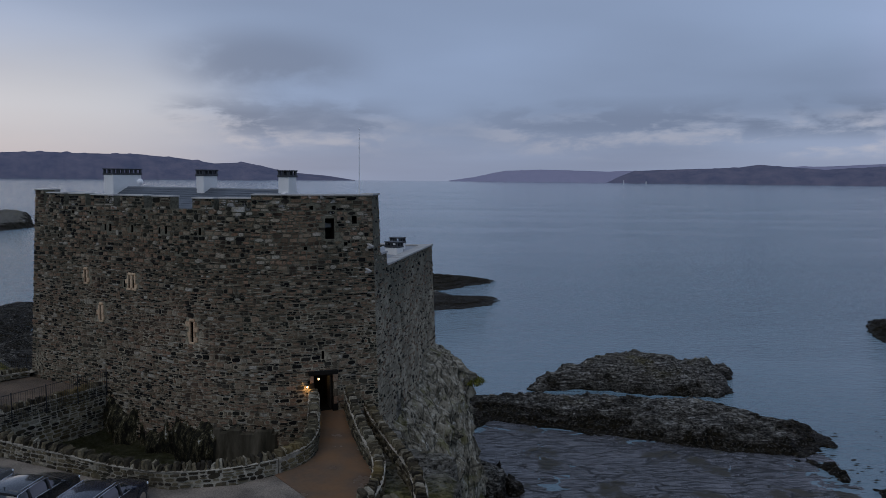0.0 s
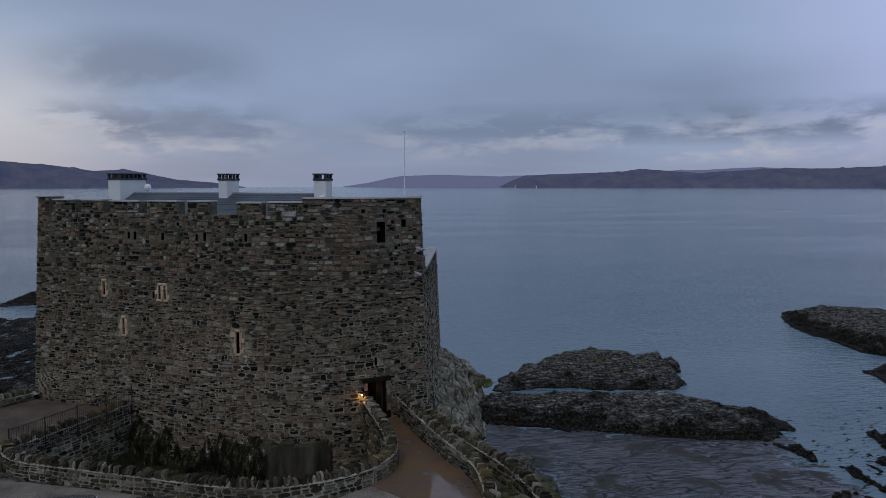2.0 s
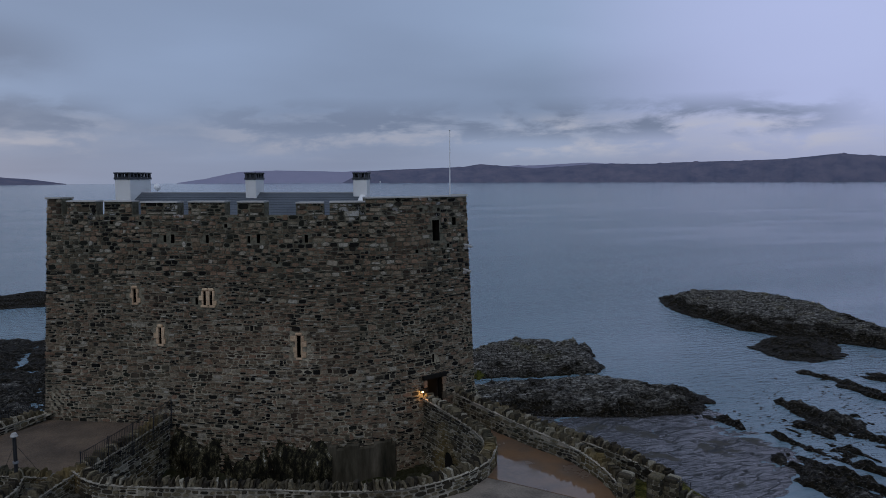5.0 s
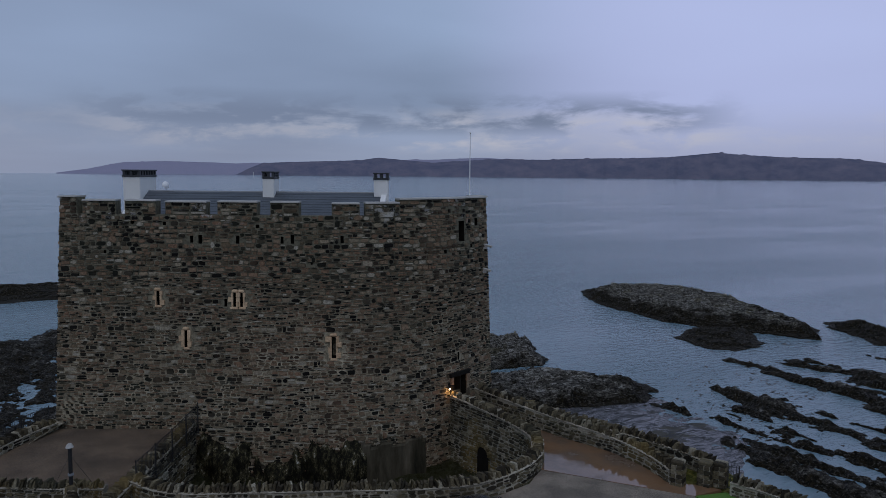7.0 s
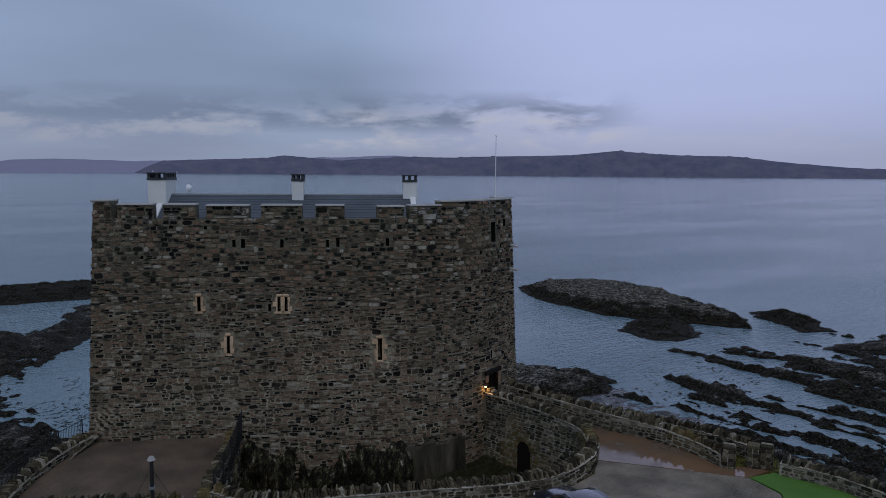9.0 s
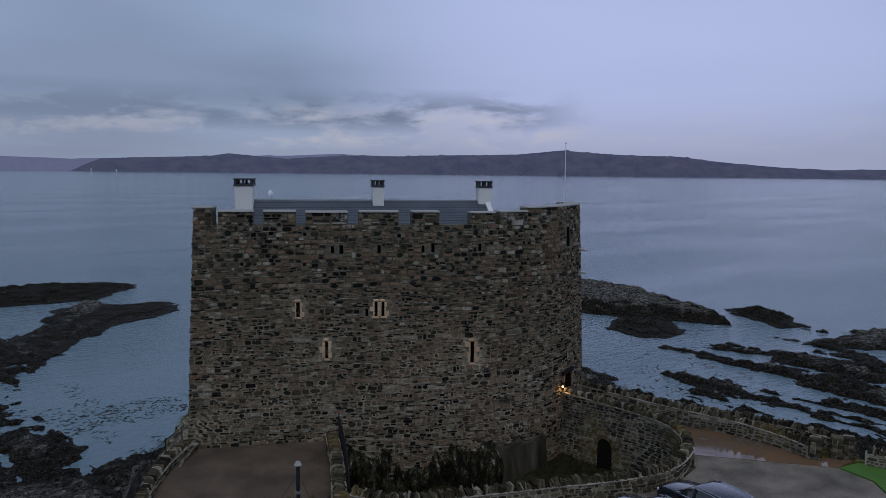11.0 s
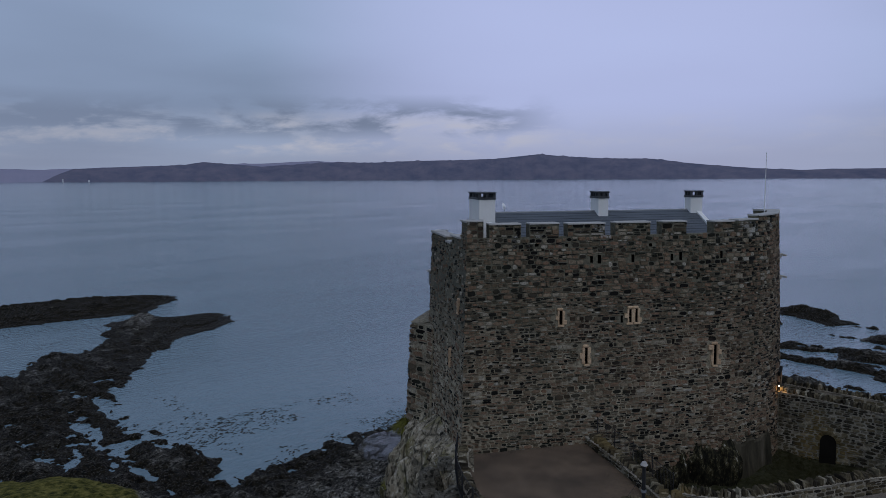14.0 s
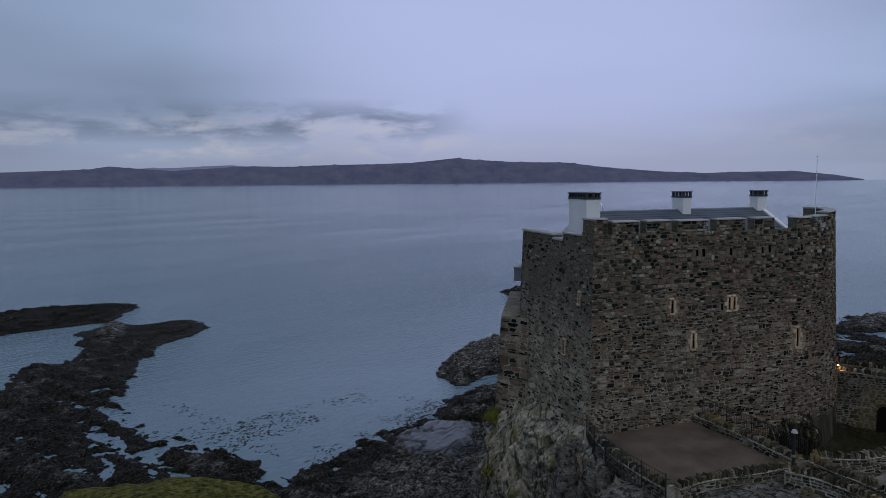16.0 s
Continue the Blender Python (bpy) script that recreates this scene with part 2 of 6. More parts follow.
def sea_material():
    m = bpy.data.materials.new("sea_water")
    m.use_nodes = True
    add = nodes_of(m.node_tree)
    pos = add("NewGeometry").outputs["Position"]
    turn = add("Mapping", {"Vector": pos, "Rotation": (0, 0, radians(35)), "Scale": (0.5, 1.5, 1.0)}).outputs[0]
    ripple = add("TexNoise", {"Vector": turn, "Scale": 0.85, "Detail": 5.0, "Roughness": 0.6}).outputs["Fac"]
    swell = add("TexNoise", {"Vector": turn, "Scale": 0.06, "Detail": 3.0}).outputs["Fac"]
    patch = add("TexNoise", {"Vector": turn, "Scale": 0.012, "Detail": 4.0}).outputs["Fac"]
    h = math_node(add, "ADD", math_node(add, "MULTIPLY", ripple, 1.1), math_node(add, "MULTIPLY", swell, 1.8))
    wind = add("MapRange", {0: patch, 1: 0.38, 2: 0.62, 3: 0.3, 4: 0.75}).outputs[0]
    b = add("Bump", {"Height": h, "Strength": wind, "Distance": 0.55})
    c = mix(add, patch, (0.106, 0.166, 0.196), (0.142, 0.208, 0.242))
    sh = add("BsdfPrincipled", {"Base Color": c, "Roughness": 0.10, "IOR": 1.333})
    m.node_tree.links.new(b.outputs[0], sh.inputs["Normal"])
    m.node_tree.links.new(sh.outputs[0], add("OutputMaterial").inputs["Surface"])
    return m


M_SEA = sea_material()


def shore_material(name, turf, weed_line=2.0):
    """Coast rock: bare grey rock with pale lichen and ochre patches, dark weed in the tide's reach, turf on flat tops."""
    m = bpy.data.materials.new(name)
    m.use_nodes = True
    add = nodes_of(m.node_tree)
    g = add("NewGeometry")
    pos = g.outputs["Position"]
    z = add("SeparateXYZ", {0: pos}).outputs[2]
    nz = add("SeparateXYZ", {0: g.outputs["Normal"]}).outputs[2]
    n1 = add("TexNoise", {"Vector": pos, "Scale": 0.30, "Detail": 6.0, "Roughness": 0.65}).outputs["Fac"]
    n2 = add("TexNoise", {"Vector": pos, "Scale": 2.3, "Detail": 7.0, "Roughness": 0.7}).outputs["Fac"]
    bed = add("Mapping", {"Vector": pos, "Rotation": (radians(18), radians(12), radians(30)), "Scale": (0.35, 0.9, 3.2)}).outputs[0]
    n3 = add("TexNoise", {"Vector": bed, "Scale": 1.9, "Detail": 7.0, "Roughness": 0.72}).outputs["Fac"]
    rock = ramp(add, n3, [(0.36, (0.010, 0.009, 0.008)), (0.45, (0.085, 0.076, 0.064)), (0.54, (0.21, 0.195, 0.168)), (0.64, (0.50, 0.48, 0.43))])
    crack = add("TexVoronoi", {"Vector": bed, "Scale": 0.9}, feature="DISTANCE_TO_EDGE").outputs["Distance"]
    rock = mix(add, math_node(add, "MULTIPLY", add("MapRange", {0: crack, 1: 0.06, 2: 0.0}).outputs[0], 0.7), rock, (0.012, 0.011, 0.01))
    lich = add("MapRange", {0: n2, 1: 0.53, 2: 0.62}).outputs[0]
    high = add("MapRange", {0: z, 1: 1.0, 2: 3.5}).outputs[0]
    rock = mix(add, math_node(add, "MULTIPLY", math_node(add, "MULTIPLY", lich, high), 0.6), rock, (0.42, 0.41, 0.36))
    rock = mix(add, math_node(add, "MULTIPLY", add("MapRange", {0: z, 1: 3.0, 2: 8.0}).outputs[0], 0.45), rock, mix(add, n2, (0.10, 0.088, 0.062), (0.40, 0.37, 0.29)))
    och = add("MapRange", {0: n1, 1: 0.54, 2: 0.66}).outputs[0]
    rock = mix(add, math_node(add, "MULTIPLY", math_node(add, "MULTIPLY", och, high), 0.6), rock, (0.16, 0.135, 0.04))
    tide = math_node(add, "ADD", z, math_node(add, "MULTIPLY", math_node(add, "SUBTRACT", n1, 0.5), 5.0))
    tide = math_node(add, "ADD", tide, math_node(add, "MULTIPLY", math_node(add, "SUBTRACT", n2, 0.5), 1.6))
    weedy = add("MapRange", {0: tide, 1: weed_line, 2: weed_line - 0.9}).outputs[0]
    weed = mix(add, add("MapRange", {0: n2, 1: 0.38, 2: 0.62}).outputs[0], (0.003, 0.0027, 0.002), (0.030, 0.023, 0.012))
    n4 = add("TexNoise", {"Vector": pos, "Scale": 4.2, "Detail": 4.0, "Roughness": 0.6}).outputs["Fac"]
    weed = mix(add, math_node(add, "MULTIPLY", add("MapRange", {0: n4, 1: 0.56, 2: 0.63}).outputs[0], 0.6), weed, (0.15, 0.14, 0.125))
    pit = add("TexNoise", {"Vector": pos, "Scale": 3.4, "Detail": 6.0, "Roughness": 0.75, "W": 2.0}, noise_dimensions="4D").outputs["Fac"]
    rock = mix(add, math_node(add, "MULTIPLY", add("MapRange", {0: pit, 1: 0.50, 2: 0.43}).outputs[0], 0.85), rock, (0.012, 0.011, 0.008))
    rock = mix(add, math_node(add, "MULTIPLY", add("MapRange", {0: pit, 1: 0.60, 2: 0.64}).outputs[0], 0.6), rock, (0.45, 0.43, 0.39))
    c = mix(add, weedy, rock, weed)
    if turf:
        grass = ramp(add, n2, [(0.36, (0.025, 0.030, 0.008)), (0.48, (0.11, 0.105, 0.022)), (0.62, (0.26, 0.22, 0.06))])
        flat = add("MapRange", {0: nz, 1: 0.70, 2: 0.88}).outputs[0]
        tall = add("MapRange", {0: math_node(add, "ADD", z, math_node(add, "MULTIPLY", n1, 3.0)), 1: 8.0, 2: 10.0}).outputs[0]
        tall = math_node(add, "MULTIPLY", tall, add("MapRange", {0: z, 1: 12.4, 2: 11.4}).outputs[0])
        tall = math_node(add, "MULTIPLY", tall, add("MapRange", {0: add("SeparateXYZ", {0: pos}).outputs[1], 1: 44.0, 2: 48.0}).outputs[0])
        spot = add("SeparateXYZ", {0: pos}).outputs
        damp = math_node(add, "MULTIPLY", add("MapRange", {0: spot[0], 1: -4.5, 2: -6.0}).outputs[0], add("MapRange", {0: spot[1], 1: 46.0, 2: 44.0}).outputs[0])
        damp = math_node(add, "MULTIPLY", damp, add("MapRange", {0: z, 1: 12.6, 2: 12.0}).outputs[0])
        damp = math_node(add, "MULTIPLY", damp, add("MapRange", {0: z, 1: 8.0, 2: 9.2}).outputs[0])
        c = mix(add, math_node(add, "MULTIPLY", damp, 0.9), c, mix(add, n2, (0.006, 0.007, 0.003), (0.062, 0.062, 0.020)))
        inland = add("MapRange", {0: add("SeparateXYZ", {0: pos}).outputs[1], 1: 31.0, 2: 27.0}).outputs[0]
        field = math_node(add, "MULTIPLY", inland, add("MapRange", {0: z, 1: 11.5, 2: 12.6}).outputs[0])
        c = mix(add, math_node(add, "MULTIPLY", flat, math_node(add, "MAXIMUM", tall, field)), c, grass)
    rough = add("MapRange", {0: z, 1: 0.2, 2: 2.0, 3: 0.6, 4: 0.88}).outputs[0]
    sh = add("BsdfPrincipled", {"Base Color": c, "Roughness": rough, "Specular IOR Level": 0.06})
    hgt = math_node(add, "ADD", math_node(add, "MULTIPLY", n3, 1.0), math_node(add, "MULTIPLY", n2, 0.6))
    b = add("Bump", {"Height": hgt, "Strength": 1.0, "Distance": 0.7})
    m.node_tree.links.new(b.outputs[0], sh.inputs["Normal"])
    m.node_tree.links.new(sh.outputs[0], add("OutputMaterial").inputs["Surface"])
    return m


M_GROUND = shore_material("coast_ground", True, 1.6)
M_REEF = shore_material("reef_rock", False, 1.1)
M_REEF_PART = shore_material("half_weedy_reef_rock", False, 1.7)
M_REEF_DARK = shore_material("dark_islet_rock", False, 2.3)
M_REEF_WEEDY = shore_material("weedy_reef_rock", False, 3.1)


def cliff_build(add, pos, _):
    """Conglomerate crag: warm grey, split by upright cracks, with white lichen and mossy patches."""
    up = add("Mapping", {"Vector": pos, "Scale": (1.0, 1.0, 0.22)}).outputs[0]
    n = add("TexNoise", {"Vector": up, "Scale": 1.5, "Detail": 8.0, "Roughness": 0.72}).outputs["Fac"]
    fine = add("TexNoise", {"Vector": add("Mapping", {"Vector": pos, "Scale": (1.0, 1.0, 0.5)}).outputs[0], "Scale": 3.6, "Detail": 8.0, "Roughness": 0.76}).outputs["Fac"]
    patch = add("TexNoise", {"Vector": pos, "Scale": 0.55, "Detail": 4.0, "Roughness": 0.6}).outputs["Fac"]
    c = ramp(add, n, [(0.34, (0.045, 0.039, 0.027)), (0.45, (0.19, 0.165, 0.12)), (0.56, (0.30, 0.265, 0.195)), (0.68, (0.46, 0.42, 0.33))])
    c = mix(add, math_node(add, "MULTIPLY", add("MapRange", {0: fine, 1: 0.48, 2: 0.40}).outputs[0], 0.85), c, (0.014, 0.013, 0.009))
    c = mix(add, math_node(add, "MULTIPLY", add("MapRange", {0: patch, 1: 0.53, 2: 0.63}).outputs[0], 0.6), c, (0.12, 0.11, 0.03))
    c = mix(add, math_node(add, "MULTIPLY", add("MapRange", {0: fine, 1: 0.57, 2: 0.62}).outputs[0], 0.65), c, (0.54, 0.52, 0.46))
    crack = add("TexVoronoi", {"Vector": up, "Scale": 0.8}, feature="DISTANCE_TO_EDGE").outputs["Distance"]
    return mix(add, math_node(add, "MULTIPLY", add("MapRange", {0: crack, 1: 0.05, 2: 0.0}).outputs[0], 0.8), c, (0.012, 0.011, 0.008))


M_CLIFF = material("lichened_crag", (0, 0, 0), 0.9, build=cliff_build, bump=1.0, bump_scale=3.0, spec=0.15)
M_LAWN = material("lawn", ((0.05, 0.13, 0.012), (0.085, 0.19, 0.02)), 0.9, bump=0.6, bump_scale=30)

# ---- mesh helpers ----


def mesh_object(name, verts, faces, mat, parent=None, smooth=False):
    me = bpy.data.meshes.new(name)
    me.from_pydata([tuple(v) for v in verts], [], [tuple(f) for f in faces])
    me.materials.append(mat)
    if smooth:
        me.polygons.foreach_set("use_smooth", [True] * len(me.polygons))
    me.update()
    ob = new(name, me)
    ob.parent = parent
    return ob


def part(name, bm, mat, parent=None, label=""):
    me = bpy.data.meshes.new(name)
    bm.normal_update()
    bm.to_mesh(me)
    bm.free()
    me.materials.append(mat)
    ob = new(name, me)
    ob.parent = parent
    return tagged(ob, label)


def thing(name, label, category, group="", kind="", at=None):
    ob = new(name)
    ob.empty_display_size = 0.2
    if at is not None:
        ob.matrix_basis = at
    return tagged(ob, label, category, group, kind)


def box(bm, size, m=None, bevel=0.0):
    made = bmesh.ops.create_cube(bm, size=1.0, matrix=(m or Matrix()) @ Matrix.Diagonal((*size, 1)))
    if bevel:
        vs = set(made["verts"])
        bmesh.ops.bevel(bm, geom=[e for e in bm.edges if e.verts[0] in vs and e.verts[1] in vs], offset=bevel, segments=1, affect="EDGES")
    return bm


def box_part(name, size, m, mat, parent=None, bevel=0.0, label=""):
    return part(name, box(bmesh.new(), size, m, bevel), mat, parent, label)


def tube(bm, a, b, r1, r2=None, n=10):
    a, b = Vector(a), Vector(b)
    m = Matrix.Translation((a + b) / 2) @ (b - a).to_track_quat("Z", "Y").to_matrix().to_4x4()
    bmesh.ops.create_cone(bm, cap_ends=True, segments=n, radius1=r1, radius2=r1 if r2 is None else r2, depth=(b - a).length, matrix=m)
    return bm


def slab(name, outline, z0, z1, mat, parent=None):
    """A flat plate over an outline."""
    n = len(outline)
    verts = [(x, y, z0) for x, y in outline] + [(x, y, z1) for x, y in outline]
    faces = [tuple(range(2 * n - 1, n - 1, -1)) if signed_area(outline) < 0 else tuple(range(n, 2 * n))]
    faces += [(i, (i + 1) % n, n + (i + 1) % n, n + i) for i in range(n)]
    return mesh_object(name, verts, faces, mat, parent)


def signed_area(p):
    return sum(a[0] * b[1] - b[0] * a[1] for a, b in zip(p, p[1:] + p[:1])) / 2


# ---- terrain arithmetic ----


def lattice(ix, iy, seed):
    h = (ix.astype(np.int64) * 374761393 + iy.astype(np.int64) * 668265263 + seed * 1442695041) & 0xFFFFFFFF
    h = ((h ^ (h >> 13)) * 1274126177) & 0xFFFFFFFF
    return ((h ^ (h >> 16)) & 0xFFFF) / 65535.0


def value_noise(x, y, seed):
    ix, iy = np.floor(x), np.floor(y)
    fx, fy = x - ix, y - iy
    fx, fy = fx * fx * (3 - 2 * fx), fy * fy * (3 - 2 * fy)
    a, b = lattice(ix, iy, seed), lattice(ix + 1, iy, seed)
    c, d = lattice(ix, iy + 1, seed), lattice(ix + 1, iy + 1, seed)
    return (a + (b - a) * fx) * (1 - fy) + (c + (d - c) * fx) * fy


def fbm(x, y, size, seed, octaves=4, gain=0.5):
    """Noise about 0, roughly -1 to 1, of that feature size in metres."""
    total, amp, norm = 0.0, 1.0, 0.0
    for o in range(octaves):
        k = 2.0 ** o / size
        total = total + amp * (2 * value_noise(x * k + 17.3 * o, y * k - 9.1 * o, seed + o) - 1)
        norm += amp
        amp *= gain
    return 2.0 * total / norm


def inside_distance(x, y, outline):
    """Metres to the outline: positive inside, negative outside."""
    d = np.full(x.shape, 1e9)
    inside = np.zeros(x.shape, bool)
    for (ax, ay), (bx, by) in zip(outline, outline[1:] + outline[:1]):
        ex, ey = bx - ax, by - ay
        t = np.clip(((x - ax) * ex + (y - ay) * ey) / (ex * ex + ey * ey), 0, 1)
        d = np.minimum(d, np.hypot(x - ax - t * ex, y - ay - t * ey))
        cross = (ay > y) != (by > y)
        if ey:
            inside ^= cross & (x < (by - ay and (bx - ax) * (y - ay) / (by - ay) + ax))
    return np.where(inside, d, -d)


def smooth(a, lo, hi):
    t = np.clip((a - lo) / (hi - lo), 0, 1)
    return t * t * (3 - 2 * t)


def sheet(name, xs, ys, zz, mat, parent=None, keep=None):
    nx, ny = len(xs), len(ys)
    xx, yy = np.meshgrid(xs, ys)
    verts = np.stack([xx, yy, zz], -1).reshape(-1, 3)
    i = (np.arange(ny - 1)[:, None] * nx + np.arange(nx - 1)[None, :]).reshape(-1)
    quads = np.stack([i, i + 1, i + nx + 1, i + nx], -1)
    if keep is not None:
        quads = quads[keep.reshape(-1)[quads].any(1)]
        used, back = np.unique(quads, return_inverse=True)
        verts, quads = verts[used], back.reshape(quads.shape)
    me = bpy.data.meshes.new(name)
    me.vertices.add(len(verts))
    me.vertices.foreach_set("co", verts.astype(np.float32).ravel())
    me.loops.add(quads.size)
    me.loops.foreach_set("vertex_index", quads.astype(np.int32).ravel())
    me.polygons.add(len(quads))
    me.polygons.foreach_set("loop_start", np.arange(0, quads.size, 4, dtype=np.int32))
    me.materials.append(mat)
    me.update(calc_edges=True)
    me.validate()
    ob = new(name, me)
    ob.parent = parent
    return ob


# ---- the plan ----
GROUND_Z = 13.25
LAND = [(-2.0, 20), (-1.2, 25), (-1.2, 29), (-2.6, 34), (-3.6, 38.6), (-5.0, 41), (-3.0, 56.0), (-4.2, 58.6), (-11.4, 61.0), (-15.8, 58.4),
        (-19.6, 54.6), (-25.2, 47.6), (-30.6, 42.6), (-34.5, 37), (-42, 31), (-60, 34), (-110, 60), (-140, -70), (140, -70), (60, -40), (25, -6), (6, 10)]
KNOLL = [(-37.5, 58), (-37.8, 64.5), (-39.2, 68.2), (-42.0, 71.5), (-45.0, 72.2), (-47.5, 69), (-50, 60), (-50, 50), (-44, 44)]
PAN = [(6, 74), (16, 72), (34, 65.5), (33, 55), (24, 48), (9, 52)]
# weedy flats round the western bay
FLAT_W = [(-4.2, 167), (2.0, 172), (6.3, 169), (15.0, 160), (14.5, 151), (8.5, 147), (2.2, 145), (-2.6, 141), (-8.2, 133), (-15.2, 122.5), (-22.5, 112.4), (-21.3, 105),
          (-21.0, 94), (-21.5, 87), (-24, 80), (-30, 66), (-75, 66), (-140, 90), (-140, 152), (-60, 156), (-40, 140), (-26.4, 136.6), (-19.8, 145.3), (-13, 145), (-8.9, 149), (-6.8, 155)]
# bedding strips on the eastern flats: x, near and far end, half width, height
STRIPS = [(61.5, 56, 75, 1.3, 0.55), (47.5, 38, 65, 1.3, 0.5), (33.5, 24, 66, 2.6, 0.6), (40.0, 22, 52, 1.2, 0.45), (69.0, 48, 69, 3.0, 0.7), (60.0, 30, 50, 3.0, 0.6), (53.5, 26, 46, 1.4, 0.5), (77.0, 34, 60, 2.6, 0.6), (88.0, 30, 56, 3.0, 0.7)]
MOAT = [(-20.4, 43.9), (-14, 40.5), (-10, 39.5), (-6.9, 39.6), (-6.9, 35.8), (-6.7, 33.3), (-7.3, 31.9), (-8.1, 30.8), (-9.6, 29.9),
        (-12.1, 29.5), (-14.5, 30.2), (-16.7, 31.3), (-20.2, 33.0), (-23.3, 34.7), (-24.6, 36.5)]


def coast_height(x, y):
    d = inside_distance(x, y, LAND)
    rough = fbm(x, y, 5.0, 3, 5)
    # cliff below the plateau's edge, then a rocky foot
    e = -d + 1.6 * fbm(x, y, 6.0, 11, 4)
    crag = 1 - 2 * np.abs(fbm(x, y, 3.0, 13, 4))
    e = e + 0.9 * crag - 0.3
    cliff = np.interp(e, [-2.5, 0, 0.9, 2.1, 3.6, 5.6, 10], [0, 0.3, 3.4, 7.2, 10.2, 11.6, 12.4])
    # level of the shore flats round the land
    east = np.interp(y, [0, 26, 40, 60, 72, 90], [1.3, 0.15, -0.42, -0.62, -0.95, -2.6])
    wave = 1.6 * fbm(x, y, 14.0, 33, 3)
    for sx, y0, y1, half, tall in STRIPS:
        across = np.clip(1 - np.abs(x + wave - sx - 0.03 * (y - 50)) / (1.45 * half), 0, 1)
        east = np.maximum(east, east + (0.55 * tall - np.minimum(east, 0.2)) * smooth(across + 0.28 * fbm(x, y / 3, 2.4, 37, 3), 0.05, 0.75) * smooth(y, y0 - 6, y0) * smooth(y1 + 2.5 - y + wave, 0, 5))
    west = np.interp(y, [60, 76, 83, 91], [2.6, 1.1, 0.05, -1.6])
    bay = inside_distance(x, y, FLAT_W) + 1.3 * fbm(x, y, 8.0, 36, 4)
    outer = np.interp(bay, [-5, -1, 0, 1.5, 9, 30], [-1.8, -0.4, 0.05, 0.36, 0.50, 0.40])
    outer = outer - 0.30 * smooth(7 - np.hypot((x + 25.5) * 1.1, (y - 104.5) * 0.75), 0, 4)
    west = np.where(x < 4, np.maximum(west, outer), west)
    blend = smooth(x, -2, 6)
    flats = east * blend + west * (1 - blend)
    flats = flats - 2.5 * smooth(x, 95, 118)
    # bedding ridges run across the flats
    a = radians(89)
    u, v = x * math.cos(a) + y * math.sin(a), -x * math.sin(a) + y * math.cos(a)
    ridge = fbm(u / 7.0, v, 2.6, 31, 5, 0.6)
    broad = fbm(u / 3.0, v, 8.0, 41, 3)
    pools = 0.46 * ridge + 0.34 * broad + 0.50 * fbm(x, y, 1.7, 51, 4, 0.7)
    low = flats + pools * np.interp(flats, [-2.5, -0.6, 0.5, 2.5], [0.3, 0.7, 0.85, 0.9])
    pan = smooth(inside_distance(x, y, PAN), -3, 0)
    low = low * (1 - pan) + pan * -0.45
    h = np.maximum(GROUND_Z - cliff + np.where(e > 0.2, 1.1 * rough + 0.7 * crag, 0) * smooth(e, 0.2, 2), low)
    h = np.where(e > 9, low, h)
    k = inside_distance(x, y, KNOLL)
    knoll = np.interp(k + 0.7 * rough, [-6, -2.5, -0.5, 1.0, 8], [-3, 4.5, 8.9, 9.95, 11.0]) + 0.25 * rough
    h = np.maximum(h, knoll)
    m = inside_distance(x, y, MOAT)
    moat = 10.2 + 0.35 * rough + 0.8 * smooth(-(m - 1.4), 0, 1.4)
    return np.where(m > -0.25, np.minimum(h, moat), h)

# ---- sea, coast, far shores ----


def build_sea():
    n = 96
    verts = [(-30, 12, 0)] + [(-30 + 4960 * math.cos(2 * math.pi * i / n), 12 + 4960 * math.sin(2 * math.pi * i / n), 0) for i in range(n)]
    ob = mesh_object("water", verts, [(0, 1 + i, 1 + (i + 1) % n) for i in range(n)], M_SEA)
    tagged(ob, "calm grey-blue sea water with small ripples", "sea", kind="structure")


def build_ground():
    xs = np.concatenate([np.arange(-140, -75, 2.0), np.arange(-75, -40, 0.5), np.arange(-40, 12, 0.3), np.arange(12, 72, 0.42), np.arange(72, 125, 0.7)])
    ys = np.concatenate([np.arange(-70, 18, 2.0), np.arange(18, 66, 0.3), np.arange(66, 130, 0.45), np.arange(130, 160, 1.2)])
    xx, yy = np.meshgrid(xs, ys)
    ob = sheet("ground", xs, ys, coast_height(xx, yy), M_GROUND)
    tagged(ob, "rocky coast with grey cliffs, weedy flats and turf", "ground", kind="structure")


